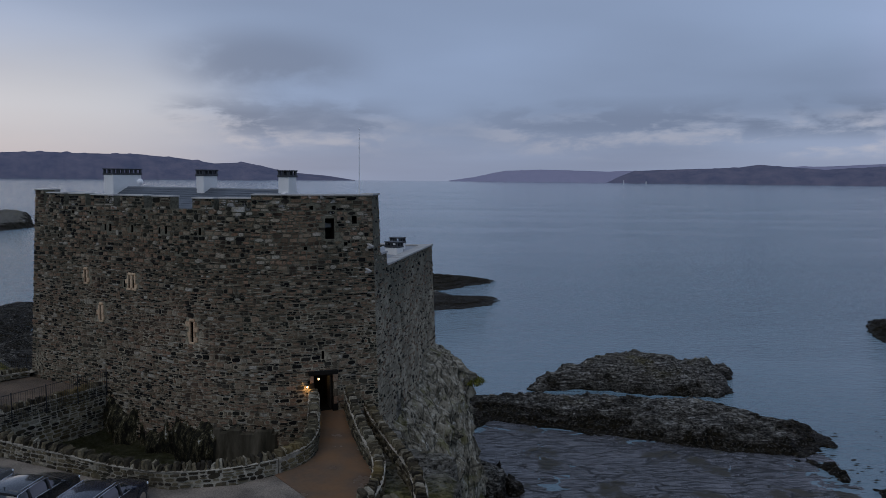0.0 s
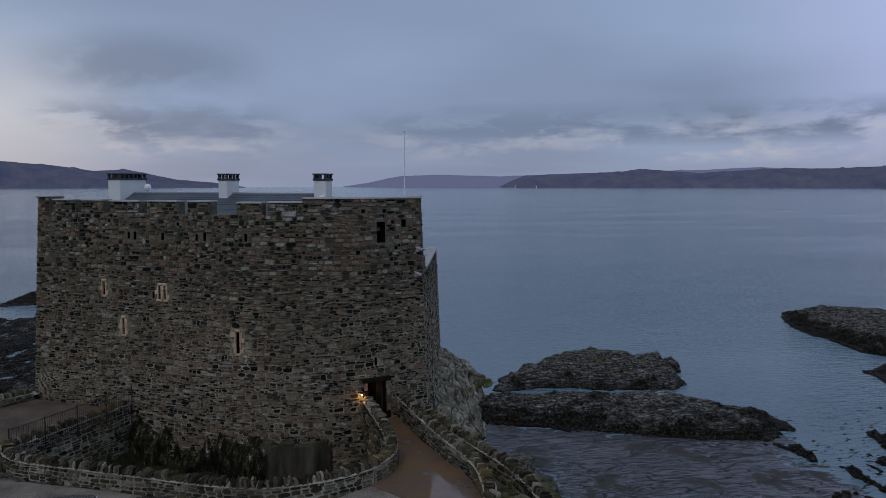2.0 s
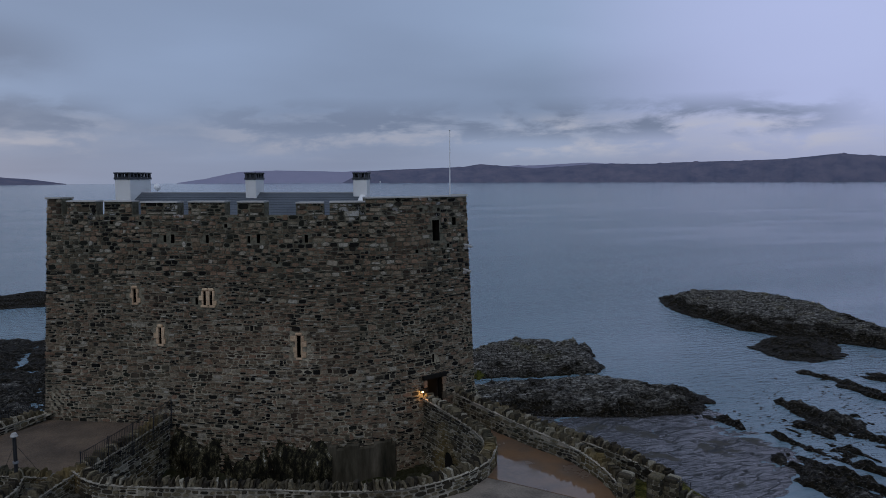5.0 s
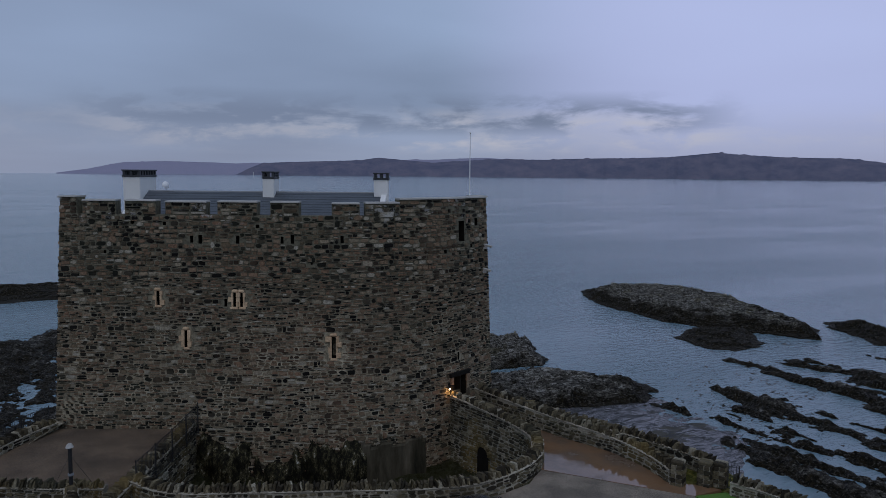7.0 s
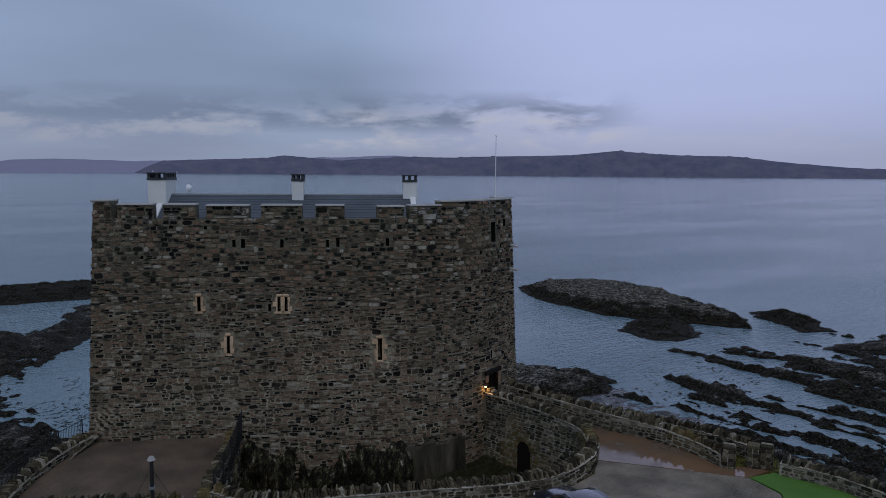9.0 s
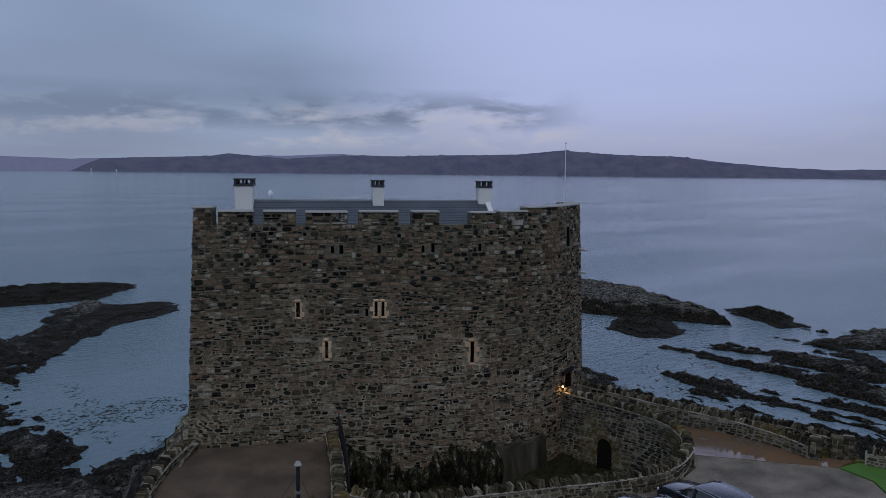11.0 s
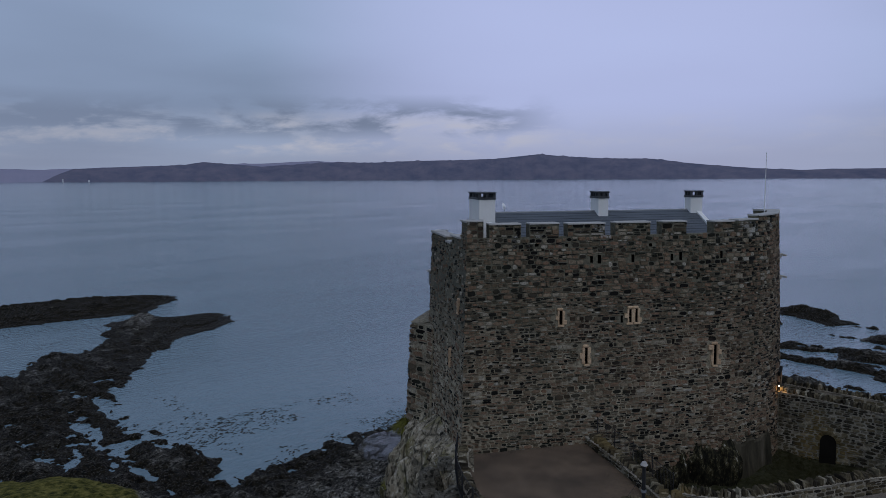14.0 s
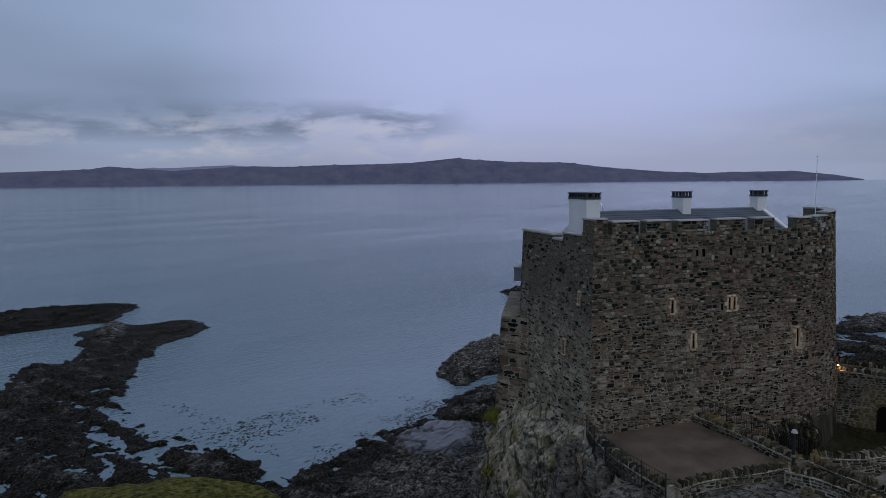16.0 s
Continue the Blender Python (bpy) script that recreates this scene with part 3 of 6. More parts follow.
def pavement_material():
    """Wet flat bedrock that mirrors the sky, crossed by cracks, with brown weed in patches."""
    m = bpy.data.materials.new("wet_rock_pavement")
    m.use_nodes = True
    add = nodes_of(m.node_tree)
    pos = add("NewGeometry").outputs["Position"]
    bed = add("Mapping", {"Vector": pos, "Rotation": (0, 0, radians(-18)), "Scale": (0.35, 2.2, 1.0)}).outputs[0]
    n1 = add("TexNoise", {"Vector": pos, "Scale": 0.22, "Detail": 6.0, "Roughness": 0.62}).outputs["Fac"]
    n2 = add("TexNoise", {"Vector": bed, "Scale": 2.4, "Detail": 7.0, "Roughness": 0.7}).outputs["Fac"]
    warp = add("TexNoise", {"Vector": pos, "Scale": 0.8, "Detail": 3.0}).outputs["Color"]
    bent = mix(add, 0.35, bed, warp, "ADD")
    crack = add("TexVoronoi", {"Vector": bent, "Scale": 0.55}, feature="DISTANCE_TO_EDGE").outputs["Distance"]
    gap = add("MapRange", {0: crack, 1: 0.05, 2: 0.01}).outputs[0]
    c = ramp(add, n2, [(0.40, (0.005, 0.004, 0.004)), (0.47, (0.042, 0.039, 0.041)), (0.60, (0.12, 0.112, 0.115))])
    weed = add("MapRange", {0: math_node(add, "ADD", n1, math_node(add, "MULTIPLY", n2, 0.25)), 1: 0.68, 2: 0.74}).outputs[0]
    c = mix(add, weed, c, mix(add, n2, (0.012, 0.010, 0.006), (0.050, 0.040, 0.018)))
    c = mix(add, gap, c, (0.010, 0.009, 0.008))
    rough = add("MapRange", {0: n2, 1: 0.47, 2: 0.40, 3: 0.13, 4: 0.7}).outputs[0]
    rough = math_node(add, "MAXIMUM", rough, math_node(add, "MULTIPLY", math_node(add, "MAXIMUM", weed, gap), 0.7))
    sh = add("BsdfPrincipled", {"Base Color": c, "Roughness": rough, "Specular IOR Level": 0.5})
    hgt = math_node(add, "SUBTRACT", n2, math_node(add, "MULTIPLY", gap, 0.8))
    b = add("Bump", {"Height": hgt, "Strength": 0.7, "Distance": 0.12})
    m.node_tree.links.new(b.outputs[0], sh.inputs["Normal"])
    m.node_tree.links.new(sh.outputs[0], add("OutputMaterial").inputs["Surface"])
    return m


def build_pavement():
    xs, ys = np.arange(1, 40, 0.25), np.arange(43, 80, 0.25)
    xx, yy = np.meshgrid(xs, ys)
    d = inside_distance(xx, yy, PAN) + 0.8 * fbm(xx, yy, 4.0, 58, 4)
    plates = fbm(xx / 3.0, yy + 0.3 * xx, 2.2, 56, 4, 0.6)
    z = np.interp(d, [-5, -3.5, -1.5, 0.5], [-0.6, 0.0, 0.07, 0.14]) + 0.07 * plates + 0.05 * fbm(xx, yy, 5.0, 57, 3)
    z = z - 0.16 * np.clip(1 - np.abs(fbm(xx / 2.5, yy + 0.25 * xx, 3.0, 59, 3)) / 0.10, 0, 1)
    ob = sheet("rock_pavement", xs, ys, z, pavement_material(), keep=d > -5)
    tagged(ob, "wet flat cracked rock pavement with brown weed", "rock", group="rocks along the shore")


SLAB = [(-12.5, 77.0), (-8.0, 80.5), (-2.5, 80.0), (-1.5, 75.5), (-6.5, 71.5), (-12.0, 72.5)]


def build_shore_slab():
    """Tilted flat bed of rock between the boulders of the bay."""
    xs, ys = np.arange(-15, 1, 0.2), np.arange(69, 83, 0.2)
    xx, yy = np.meshgrid(xs, ys)
    d = inside_distance(xx, yy, SLAB) + 0.6 * fbm(xx, yy, 2.5, 611, 4)
    z = np.interp(yy, [70, 82], [2.3, 0.75]) + np.interp(d, [-1, 0, 0.5], [-1.6, -0.2, 0.25]) + 0.10 * fbm(xx, yy, 2.0, 612, 4)
    z = z - 0.5 * np.clip(1 - np.abs(fbm(xx, yy / 2.0, 3.5, 613, 3)) / 0.12, 0, 1)
    ob = sheet("rock_slab", xs, ys, z, pavement_material(), keep=d > -0.9)
    tagged(ob, "flat wet grey rock slab among dark boulders", "rock", group="rocks along the shore")


REEFS = [
    # outline, height, tilt of the top, finest step, label
    ([(13, 89), (15.5, 95), (21, 99.5), (33, 100.5), (42, 97), (40.5, 90), (36, 83.5), (29, 86.5), (21, 88)], 3.9, 0.2, "grey layered rock knoll standing out of the sea"),
    ([(3, 71), (8, 76.5), (14, 74.4), (20, 71.4), (27, 67.5), (36, 64.5), (40, 69), (41, 75), (37, 80), (32, 83), (20, 86), (9, 87), (-1, 82)], 2.3, 0.22, "long low rock shelf with dark weed at its end"),
    ([(84.5, 134), (76, 116), (74.5, 99.5), (76.5, 92), (86.5, 77), (92, 80), (100, 97), (107, 119), (96, 132)], 2.6, 0.3, "brown rock islet with weed round its foot"),
    ([(63.5, 79), (66, 89.5), (75, 93.5), (84, 87), (73, 77.5)], 1.5, 0.4, "low weed-covered rock islet"),
    ([(100, 85), (106, 80.5), (103, 73), (96, 65.5), (89, 68.5), (93, 75.5)], 1.9, 0.4, "small dark rock islet"),
    ([(-75, 190), (-45, 197), (-17, 199), (-3.6, 200.5), (4.9, 197), (12, 196), (21, 188), (15, 181), (6, 171), (0, 174), (-8.3, 176), (-20, 176), (-48, 177), (-75, 172)], 1.5, 0.5, "dark weedy rock spit reaching into the sea"),
    ([(-4.2, 166), (1.5, 168), (7, 166), (16.9, 163), (18, 157), (16.1, 150.5), (8.5, 147), (2.2, 145.5), (-2.6, 141.5), (-8.2, 134), (-14, 124), (-18, 120), (-16, 135), (-11, 146), (-7, 151)], 0.9, 0.45, "low rock spit with dark weed"),
    ([(-4, 153), (-3, 161), (0, 168), (4.5, 168.5), (7, 164), (4, 156), (0, 151)], 2.3, 0.4, "pale weathered boulder hump on the rock spit"),
    ([(-300, 430), (-239, 482), (-186, 377), (-190, 345), (-260, 330)], 4.0, 1.6, "distant dark rock point"),
    ([(80, 62), (93, 60), (112, 52), (116, 40), (100, 44), (86, 52)], 2.4, 0.5, "grey rock islet beyond the weedy flats"),
]


def build_reefs():
    for n, (outline, top, step, label) in enumerate(REEFS):
        px, py = [p[0] for p in outline], [p[1] for p in outline]
        xs, ys = np.arange(min(px) - 4, max(px) + 4, step), np.arange(min(py) - 4, max(py) + 4, step)
        xx, yy = np.meshgrid(xs, ys)
        wob = 0.9 * fbm(xx, yy, 7.0, 60 + n, 4) + 0.55 * fbm(xx, yy, 1.8, 80 + n, 3, 0.65)
        d = inside_distance(xx, yy, outline) + wob
        u, v = xx * 0.50 + yy * 0.87, -xx * 0.87 + yy * 0.50
        beds = fbm(u, v / 3.0, 2.4, 70 + n, 4)
        rise = np.interp(d, [-3, -0.6, 0.2, 1.5, 4.0, 9.0 if n < 2 else 7.5], [-2.0, -0.5, 0.05, 0.25, 0.68, 1.0])
        z = np.where(rise > 0, rise * top, rise * 2)
        crag = 1 - 2.2 * np.abs(fbm(u, v / 2.2, 3.2, 95 + n, 4))
        z = z + smooth(rise, 0.0, 0.4) * (0.40 * beds + (0.08 if n == 0 else 0.26) * crag + 0.36 * fbm(xx, yy, 1.4, 90 + n, 4, 0.65)) * min(1.0, top / 3)
        # stepped beds
        z = np.where(z > 0.3, 0.6 * z + 0.4 * (np.floor(z / 0.55) * 0.55 + 0.3 * beds), z)
        ob = sheet("rock_outcrop", xs, ys, z, M_REEF if n in (0, 7, 9) else M_REEF_PART if n == 1 else M_REEF_DARK if n == 2 else M_REEF_WEEDY, keep=z > -0.5)
        tagged(ob, label, "rock", group="rocks along the shore")


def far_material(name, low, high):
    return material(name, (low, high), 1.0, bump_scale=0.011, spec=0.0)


# haze of distance is painted into these hill colours, paler on the farther range
M_HILL = far_material("haze_tinted_moorland", (0.080, 0.094, 0.142), (0.185, 0.166, 0.205))
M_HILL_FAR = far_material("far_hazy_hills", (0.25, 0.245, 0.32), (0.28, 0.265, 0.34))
HILLS = [
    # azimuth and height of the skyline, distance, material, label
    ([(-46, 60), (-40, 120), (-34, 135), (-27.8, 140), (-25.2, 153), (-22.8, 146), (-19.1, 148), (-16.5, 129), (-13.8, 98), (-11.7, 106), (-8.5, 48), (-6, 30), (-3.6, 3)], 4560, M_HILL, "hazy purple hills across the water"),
    ([(3.5, 4), (5.3, 26), (7.8, 72), (10.8, 80), (15.4, 70), (20, 84), (26, 100), (30, 108), (34, 122), (38, 96), (42, 100)], 4680, M_HILL_FAR, "distant hills tinted pale with haze across the water"),
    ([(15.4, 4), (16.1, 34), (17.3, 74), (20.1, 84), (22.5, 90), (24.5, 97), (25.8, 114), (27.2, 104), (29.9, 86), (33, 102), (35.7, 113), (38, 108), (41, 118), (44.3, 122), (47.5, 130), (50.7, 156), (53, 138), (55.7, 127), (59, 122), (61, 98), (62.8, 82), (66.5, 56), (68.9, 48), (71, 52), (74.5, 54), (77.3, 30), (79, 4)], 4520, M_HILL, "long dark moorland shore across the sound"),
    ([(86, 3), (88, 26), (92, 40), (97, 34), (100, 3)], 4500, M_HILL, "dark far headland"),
]


def build_hills():
    for n, (line, far, mat, label) in enumerate(HILLS):
        az = np.arange(line[0][0], line[-1][0] + 0.01, 0.12)
        top = np.interp(az, [p[0] for p in line], [p[1] for p in line]) + 0.9 * fbm(az * 40, az * 0, 40.0, 200 + n, 4)
        verts, rows = [], 9
        for r in range(rows):
            k = r / (rows - 1)
            d = far + 300 * k - 12 * np.abs(fbm(az * 40, az * 0 + r, 25.0, 210 + n, 3))
            h = np.maximum(top, 1) * math.sin(k * math.pi / 2) * (1 + 0.05 * fbm(az * 40, az * 0 + r * 31, 20.0, 220 + n, 3) * (0 < r < rows - 1))
            h = h - (2 if r == 0 else 0)
            verts.append(np.stack([-30 + d * np.sin(np.radians(az)), 12 + d * np.cos(np.radians(az)), h], -1))
        m = len(az)
        back = verts[-1].copy()
        back[:, 2] = -2
        verts.append(back)
        faces = [(r * m + i, r * m + i + 1, (r + 1) * m + i + 1, (r + 1) * m + i) for r in range(rows) for i in range(m - 1)]
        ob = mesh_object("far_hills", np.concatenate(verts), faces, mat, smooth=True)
        tagged(ob, label, "hills", kind="structure")


def build_weed():
    """Floating clumps of weed over the shallows, too many to count."""
    rng = random.Random(77)
    verts, faces = [], []
    fields = [((-20, 82), (6, 100), 1900, 0.34), ((-26, 84), (-14, 118), 700, 0.4), ((34, 50), (80, 74), 900, 0.5), ((-75, 90), (-24, 150), 500, 0.6), ((60, 76), (92, 92), 40, 0.8)]
    for (x0, y0), (x1, y1), count, size in fields:
        for _ in range(count):
            k = rng.random() ** 1.7
            x, y = rng.uniform(x0, x1), y0 + (y1 - y0) * k
            if fbm(np.array([x]), np.array([y]), 5.0, 401, 2)[0] < rng.uniform(-0.35, 0.4):
                continue
            a, b, t = size * rng.uniform(0.4, 1.7), size * rng.uniform(0.2, 0.6), rng.uniform(-0.5, 0.9)
            base = len(verts)
            verts.append((x, y, 0.05))
            for i in range(9):
                q = 2 * math.pi * i / 9
                r = rng.uniform(0.55, 1.1)
                px, py = a * r * math.cos(q), b * r * math.sin(q)
                verts.append((x + px * math.cos(t) - py * math.sin(t), y + px * math.sin(t) + py * math.cos(t), -0.02))
            faces += [(base, base + 1 + i, base + 1 + (i + 1) % 9) for i in range(9)]
    ob = mesh_object("seaweed", verts, faces, M_WEED)
    tagged(ob, "dark brown clumps of floating seaweed in the shallows", "seaweed", kind="stuff")


M_WEED = material("wet_weed", ((0.006, 0.006, 0.004), (0.022, 0.018, 0.01)), 0.6, bump=0.5, bump_scale=6, spec=0.25)
build_sea()
build_weed()
build_ground()
build_reefs()
build_pavement()
build_shore_slab()
build_hills()


def build_lighthouse():
    for az, tall, wide in ((16.6, 15, 5), (18.2, 9, 7)):
        a = radians(az)
        h = thing("lighthouse", "tiny white lighthouse building on the far headland", "lighthouse", at=pose(-30 + 4490 * math.sin(a), 12 + 4490 * math.cos(a), 2))
        part("tower", tube(bmesh.new(), (0, 0, -4), (0, 0, tall), wide / 2, wide / 2.6, 12), M_WHITE, h)
        part("lantern", tube(bmesh.new(), (0, 0, tall), (0, 0, tall + 3), wide / 4, wide / 5, 10), M_IRON, h)


build_lighthouse()

# ---- castle: outline and faces ----
SLOPE_N = -0.62
CN, CV, CE, CF, CS, CW = (-26.55, 47.56), (-10.74, 37.75), (-3.96, 40.53), (-0.1, 57.3), (-11.5, 62.4), (-21.3, 55.9)


def fillet(a, v, b, r, n=12):
    a, v, b = Vector(a), Vector(v), Vector(b)
    da, db = (a - v).normalized(), (b - v).normalized()
    half = da.angle(db) / 2
    t = r / math.tan(half)
    c = v + (da + db).normalized() * (r / math.sin(half))
    p, q = v + da * t - c, v + db * t - c
    a0, a1 = math.atan2(p.y, p.x), math.atan2(q.y, q.x)
    if a1 - a0 > math.pi:
        a1 -= 2 * math.pi
    if a0 - a1 > math.pi:
        a1 += 2 * math.pi
    return [(c.x + r * math.cos(a0 + (a1 - a0) * i / n), c.y + r * math.sin(a0 + (a1 - a0) * i / n)) for i in range(n + 1)]


class Face:
    """A length of wall: a line in plan, battered, with the point and outward way at (s, z)."""

    def __init__(self, line, batter=0.04, mid=18.0):
        self.p = [Vector(q) for q in line]
        self.s = [0.0]
        for a, b in zip(self.p, self.p[1:]):
            self.s.append(self.s[-1] + (b - a).length)
        self.length, self.batter, self.mid = self.s[-1], batter, mid
        self.n = []
        for i in range(len(self.p)):
            a, b = self.p[max(i - 1, 0)], self.p[min(i + 1, len(self.p) - 1)]
            d = (b - a).normalized()
            self.n.append(Vector((d.y, -d.x)))

    def mitre(self, other):
        """Let the end of this face and the start of the next meet on one arris."""
        a, b = self.n[-1], other.n[0]
        m = (a + b) / (1 + a.dot(b))
        self.n[-1] = other.n[0] = m

    def stand(self, s):
        i = 0
        while i < len(self.p) - 2 and s > self.s[i + 1]:
            i += 1
        k = (s - self.s[i]) / (self.s[i + 1] - self.s[i])
        return self.p[i].lerp(self.p[i + 1], k), self.n[i].lerp(self.n[i + 1], min(max(k, 0), 1))

    def at(self, s, z, out=0.0):
        p, n = self.stand(s)
        q = p + n * (out - self.batter * (z - self.mid))
        return Vector((q.x, q.y, z))

    def matrix(self, s, z, out=0.0):
        """x along the wall, y into it, z up."""
        n = self.stand(s)[1].normalized()
        m = Matrix(((-n.y, -n.x, 0), (n.x, -n.y, 0), (0, 0, 1))).to_4x4()
        m.translation = self.at(s, z, out)
        return m


NORTH = Face([CN, Vector(CN).lerp(Vector(CV), 0.08)] + fillet(CN, CV, CE, 10.0, 16) + [Vector(CV).lerp(Vector(CE), 0.9), CE])
S_NE = NORTH.length - (Vector(CE) - Vector(CV)).length      # where the vertex would lie, counted from the east end
EAST = Face([CE, Vector(CE).lerp(Vector(CF), 0.08), Vector(CE).lerp(Vector(CF), 0.92), CF])
SOUTH = Face([CF, CS])
SOUTHWEST = Face([CS, Vector(CS).lerp(Vector(CW), 0.9), CW])
NORTHWEST = Face([CW, Vector(CW).lerp(Vector(CN), 0.1), Vector(CW).lerp(Vector(CN), 0.9), CN])
for one, two in ((NORTH, EAST), (EAST, SOUTH), (SOUTH, SOUTHWEST), (SOUTHWEST, NORTHWEST), (NORTHWEST, NORTH)):
    one.mitre(two)


class Hole:
    def __init__(self, s0, s1, z0, z1, deep=0.6, surround=0.0):
        self.s0, self.s1, self.z0, self.z1, self.deep, self.surround = s0, s1, z0, z1, deep, surround

    def covers(self, s, z, pad=0.0):
        return self.s0 - pad < s < self.s1 + pad and self.z0 - pad < z < self.z1 + pad


NORTH_HOLES = [
    Hole(14.44, 14.66, 17.15, 18.30, 0.7, 0.29), Hole(6.73, 6.89, 17.65, 18.55, 0.7, 0.27), Hole(9.30, 9.46, 19.8, 20.55, 0.7, 0.22),
    Hole(9.66, 9.82, 19.8, 20.55, 0.7, 0.20), Hole(5.28, 5.46, 19.85, 20.6, 0.7, 0.2),
]
for s, z, w, h in [(7.15, 23.3, 0.16, 0.36), (7.6, 23.3, 0.2, 0.46), (9.55, 23.3, 0.17, 0.42), (12.4, 23.35, 0.17, 0.46), (15.0, 23.35, 0.17, 0.40), (11.87, 23.3, 0.14, 0.36),
                   (5.74, 24.1, 0.16, 0.16), (4.06, 24.15, 0.2, 0.16), (2.6, 22.6, 0.14, 0.16), (13.4, 22.1, 0.10, 0.12),
                   (10.6, 24.0, 0.18, 0.18), (8.9, 20.0, 0.14, 0.4)]:
    NORTH_HOLES.append(Hole(s - w / 2, s + w / 2, z - h / 2, z + h / 2, 0.35))
for s0, s1, z0, z1, deep in [(4.42, 4.95, 23.0, 24.15, 0.9), (4.81, 5.06, 24.61, 24.83, 0.62), (3.54, 3.76, 24.62, 24.84, 0.62), (5.98, 6.27, 23.82, 24.25, 0.5), (4.12, 4.26, 16.3, 16.75, 0.4),
                             (3.2, 3.4, 22.4, 22.6, 0.3), (5.5, 5.7, 22.6, 22.8, 0.3)]:
    NORTH_HOLES.append(Hole(S_NE + s0, S_NE + s1, z0, z1, deep))
DOOR = Hole(S_NE + 3.66, S_NE + 4.72, 13.3, 15.42, 2.6)
NORTH_HOLES.append(DOOR)
NW_LEN = NORTHWEST.length
NW_HOLES = [Hole(NW_LEN - 3.3, NW_LEN - 3.05, 17.2, 18.0, 0.6, 0.12), Hole(NW_LEN - 1.65, NW_LEN - 1.45, 20.5, 21.1, 0.6, 0.12)]
MERLONS = [(0.0, 1.07, 25.5), (1.45, 3.2, 25.32), (3.67, 5.31, 25.32), (5.79, 7.93, 25.28), (8.51, 10.58, 25.3), (11.26, 12.74, 25.3), (14.46, 15.94, 25.25),
           (16.25, 18.15, 25.28), (18.15, NORTH.length, 25.48)]
SILL = 24.56
PROUD = 0.05


def cell_grid(face, s0, s1, z0, z1, holes, top, step=0.7):
    """The mortar face behind the stones, left open at holes and above top(s)."""
    cuts = sorted({round(v, 3) for h in holes for v in (h.s0, h.s1) if s0 < v < s1} | {s0, s1})
    ss = sorted({round(v, 3) for a, b in zip(cuts, cuts[1:]) for v in np.linspace(a, b, max(1, int((b - a) / step)) + 1)})
    zs = sorted({round(v, 3) for h in holes for v in (h.z0, h.z1) if z0 < v < z1} | {z0, z1} | {round(v, 3) for v in np.linspace(z0, z1, max(2, int((z1 - z0) / 1.5)))})
    verts, index, faces = [], {}, []

    def vid(i, j):
        if (i, j) not in index:
            index[i, j] = len(verts)
            verts.append(face.at(ss[i], zs[j], 0.0))
        return index[i, j]
    for i in range(len(ss) - 1):
        for j in range(len(zs) - 1):
            sm, zm = (ss[i] + ss[i + 1]) / 2, (zs[j] + zs[j + 1]) / 2
            if any(h.covers(sm, zm) for h in holes):
                continue
            faces.append((vid(i, j), vid(i + 1, j), vid(i + 1, j + 1), vid(i, j + 1)))
    return verts, faces


def banded_courses(rng, s0, s1, z0, z1):
    """Rows of squarish stones levelled up with thin pinning courses; coarser and less even high on the wall."""
    z = z0
    while z < z1 - 0.05:
        high = z > 21.3
        rows = [(rng.uniform(0.12, 0.25), (0.7, 2.3))]
        rows += [(rng.uniform(0.05, 0.09), (2.2, 7.0)) for _ in range(rng.choice((0, 1, 1) if high else (1, 2, 2, 3)))]
        if not high and rng.random() < 0.45:
            rows.append((rng.uniform(0.09, 0.13), (1.3, 3.4)))
        for h, ratio in rows:
            h = min(h, z1 - z)
            if h < 0.035:
                break
            s = s0 - rng.uniform(0, 0.3)
            while s < s1:
                w = h * rng.uniform(*ratio) + 0.04
                a, b = max(s, s0), min(s + w, s1)
                s = b if b > s else s + w
                if b - a < 0.06:
                    continue
                if h > 0.14 and rng.random() < 0.22:
                    k = rng.uniform(0.3, 0.6)
                    yield (a + b) / 2, z + h * k / 2, b - a, h * k
                    yield (a + b) / 2, z + h * (1 + k) / 2, b - a, h * (1 - k)
                else:
                    yield (a + b) / 2, z + h / 2, b - a, h
            z += h


def courses(rng, s0, s1, z0, z1, tall=(0.10, 0.25), ratio=(1.1, 3.6)):
    """Rubble brought to rough courses: centres and sizes of stones."""
    z = z0
    while z < z1 - 0.06:
        h = min(rng.uniform(*tall), z1 - z)
        s = s0 - rng.uniform(0, 0.2)
        while s < s1:
            w = h * rng.uniform(*ratio) + 0.05
            a, b = max(s, s0), min(s + w, s1)
            s, w = a, b - a
            if w < 0.07:
                s += max(w, 0.01)
                continue
            if h > 0.19 and rng.random() < 0.4:
                yield s + w / 2, z + h * 0.27, w, h * 0.5
                yield s + w / 2, z + h * 0.76, w, h * 0.46
            else:
                yield s + w / 2, z + h / 2, w, h
            s += w
        z += h


def stone_ring(rng, w, h):
    """Eight corners of one rough stone face, about its centre."""
    c = rng.uniform(0.12, 0.62)
    pts = []
    for x, y, cx, cy in ((-1, -1, 1, 0), (1, -1, -1, 0), (1, -1, 0, 1), (1, 1, 0, -1), (1, 1, -1, 0), (-1, 1, 1, 0), (-1, 1, 0, -1), (-1, -1, 0, 1)):
        pts.append(((x + cx * c * 1.1) * w / 2 * rng.uniform(0.84, 1.02), (y + cy * c * 1.15) * h / 2 * rng.uniform(0.78, 1.03)))
    return pts


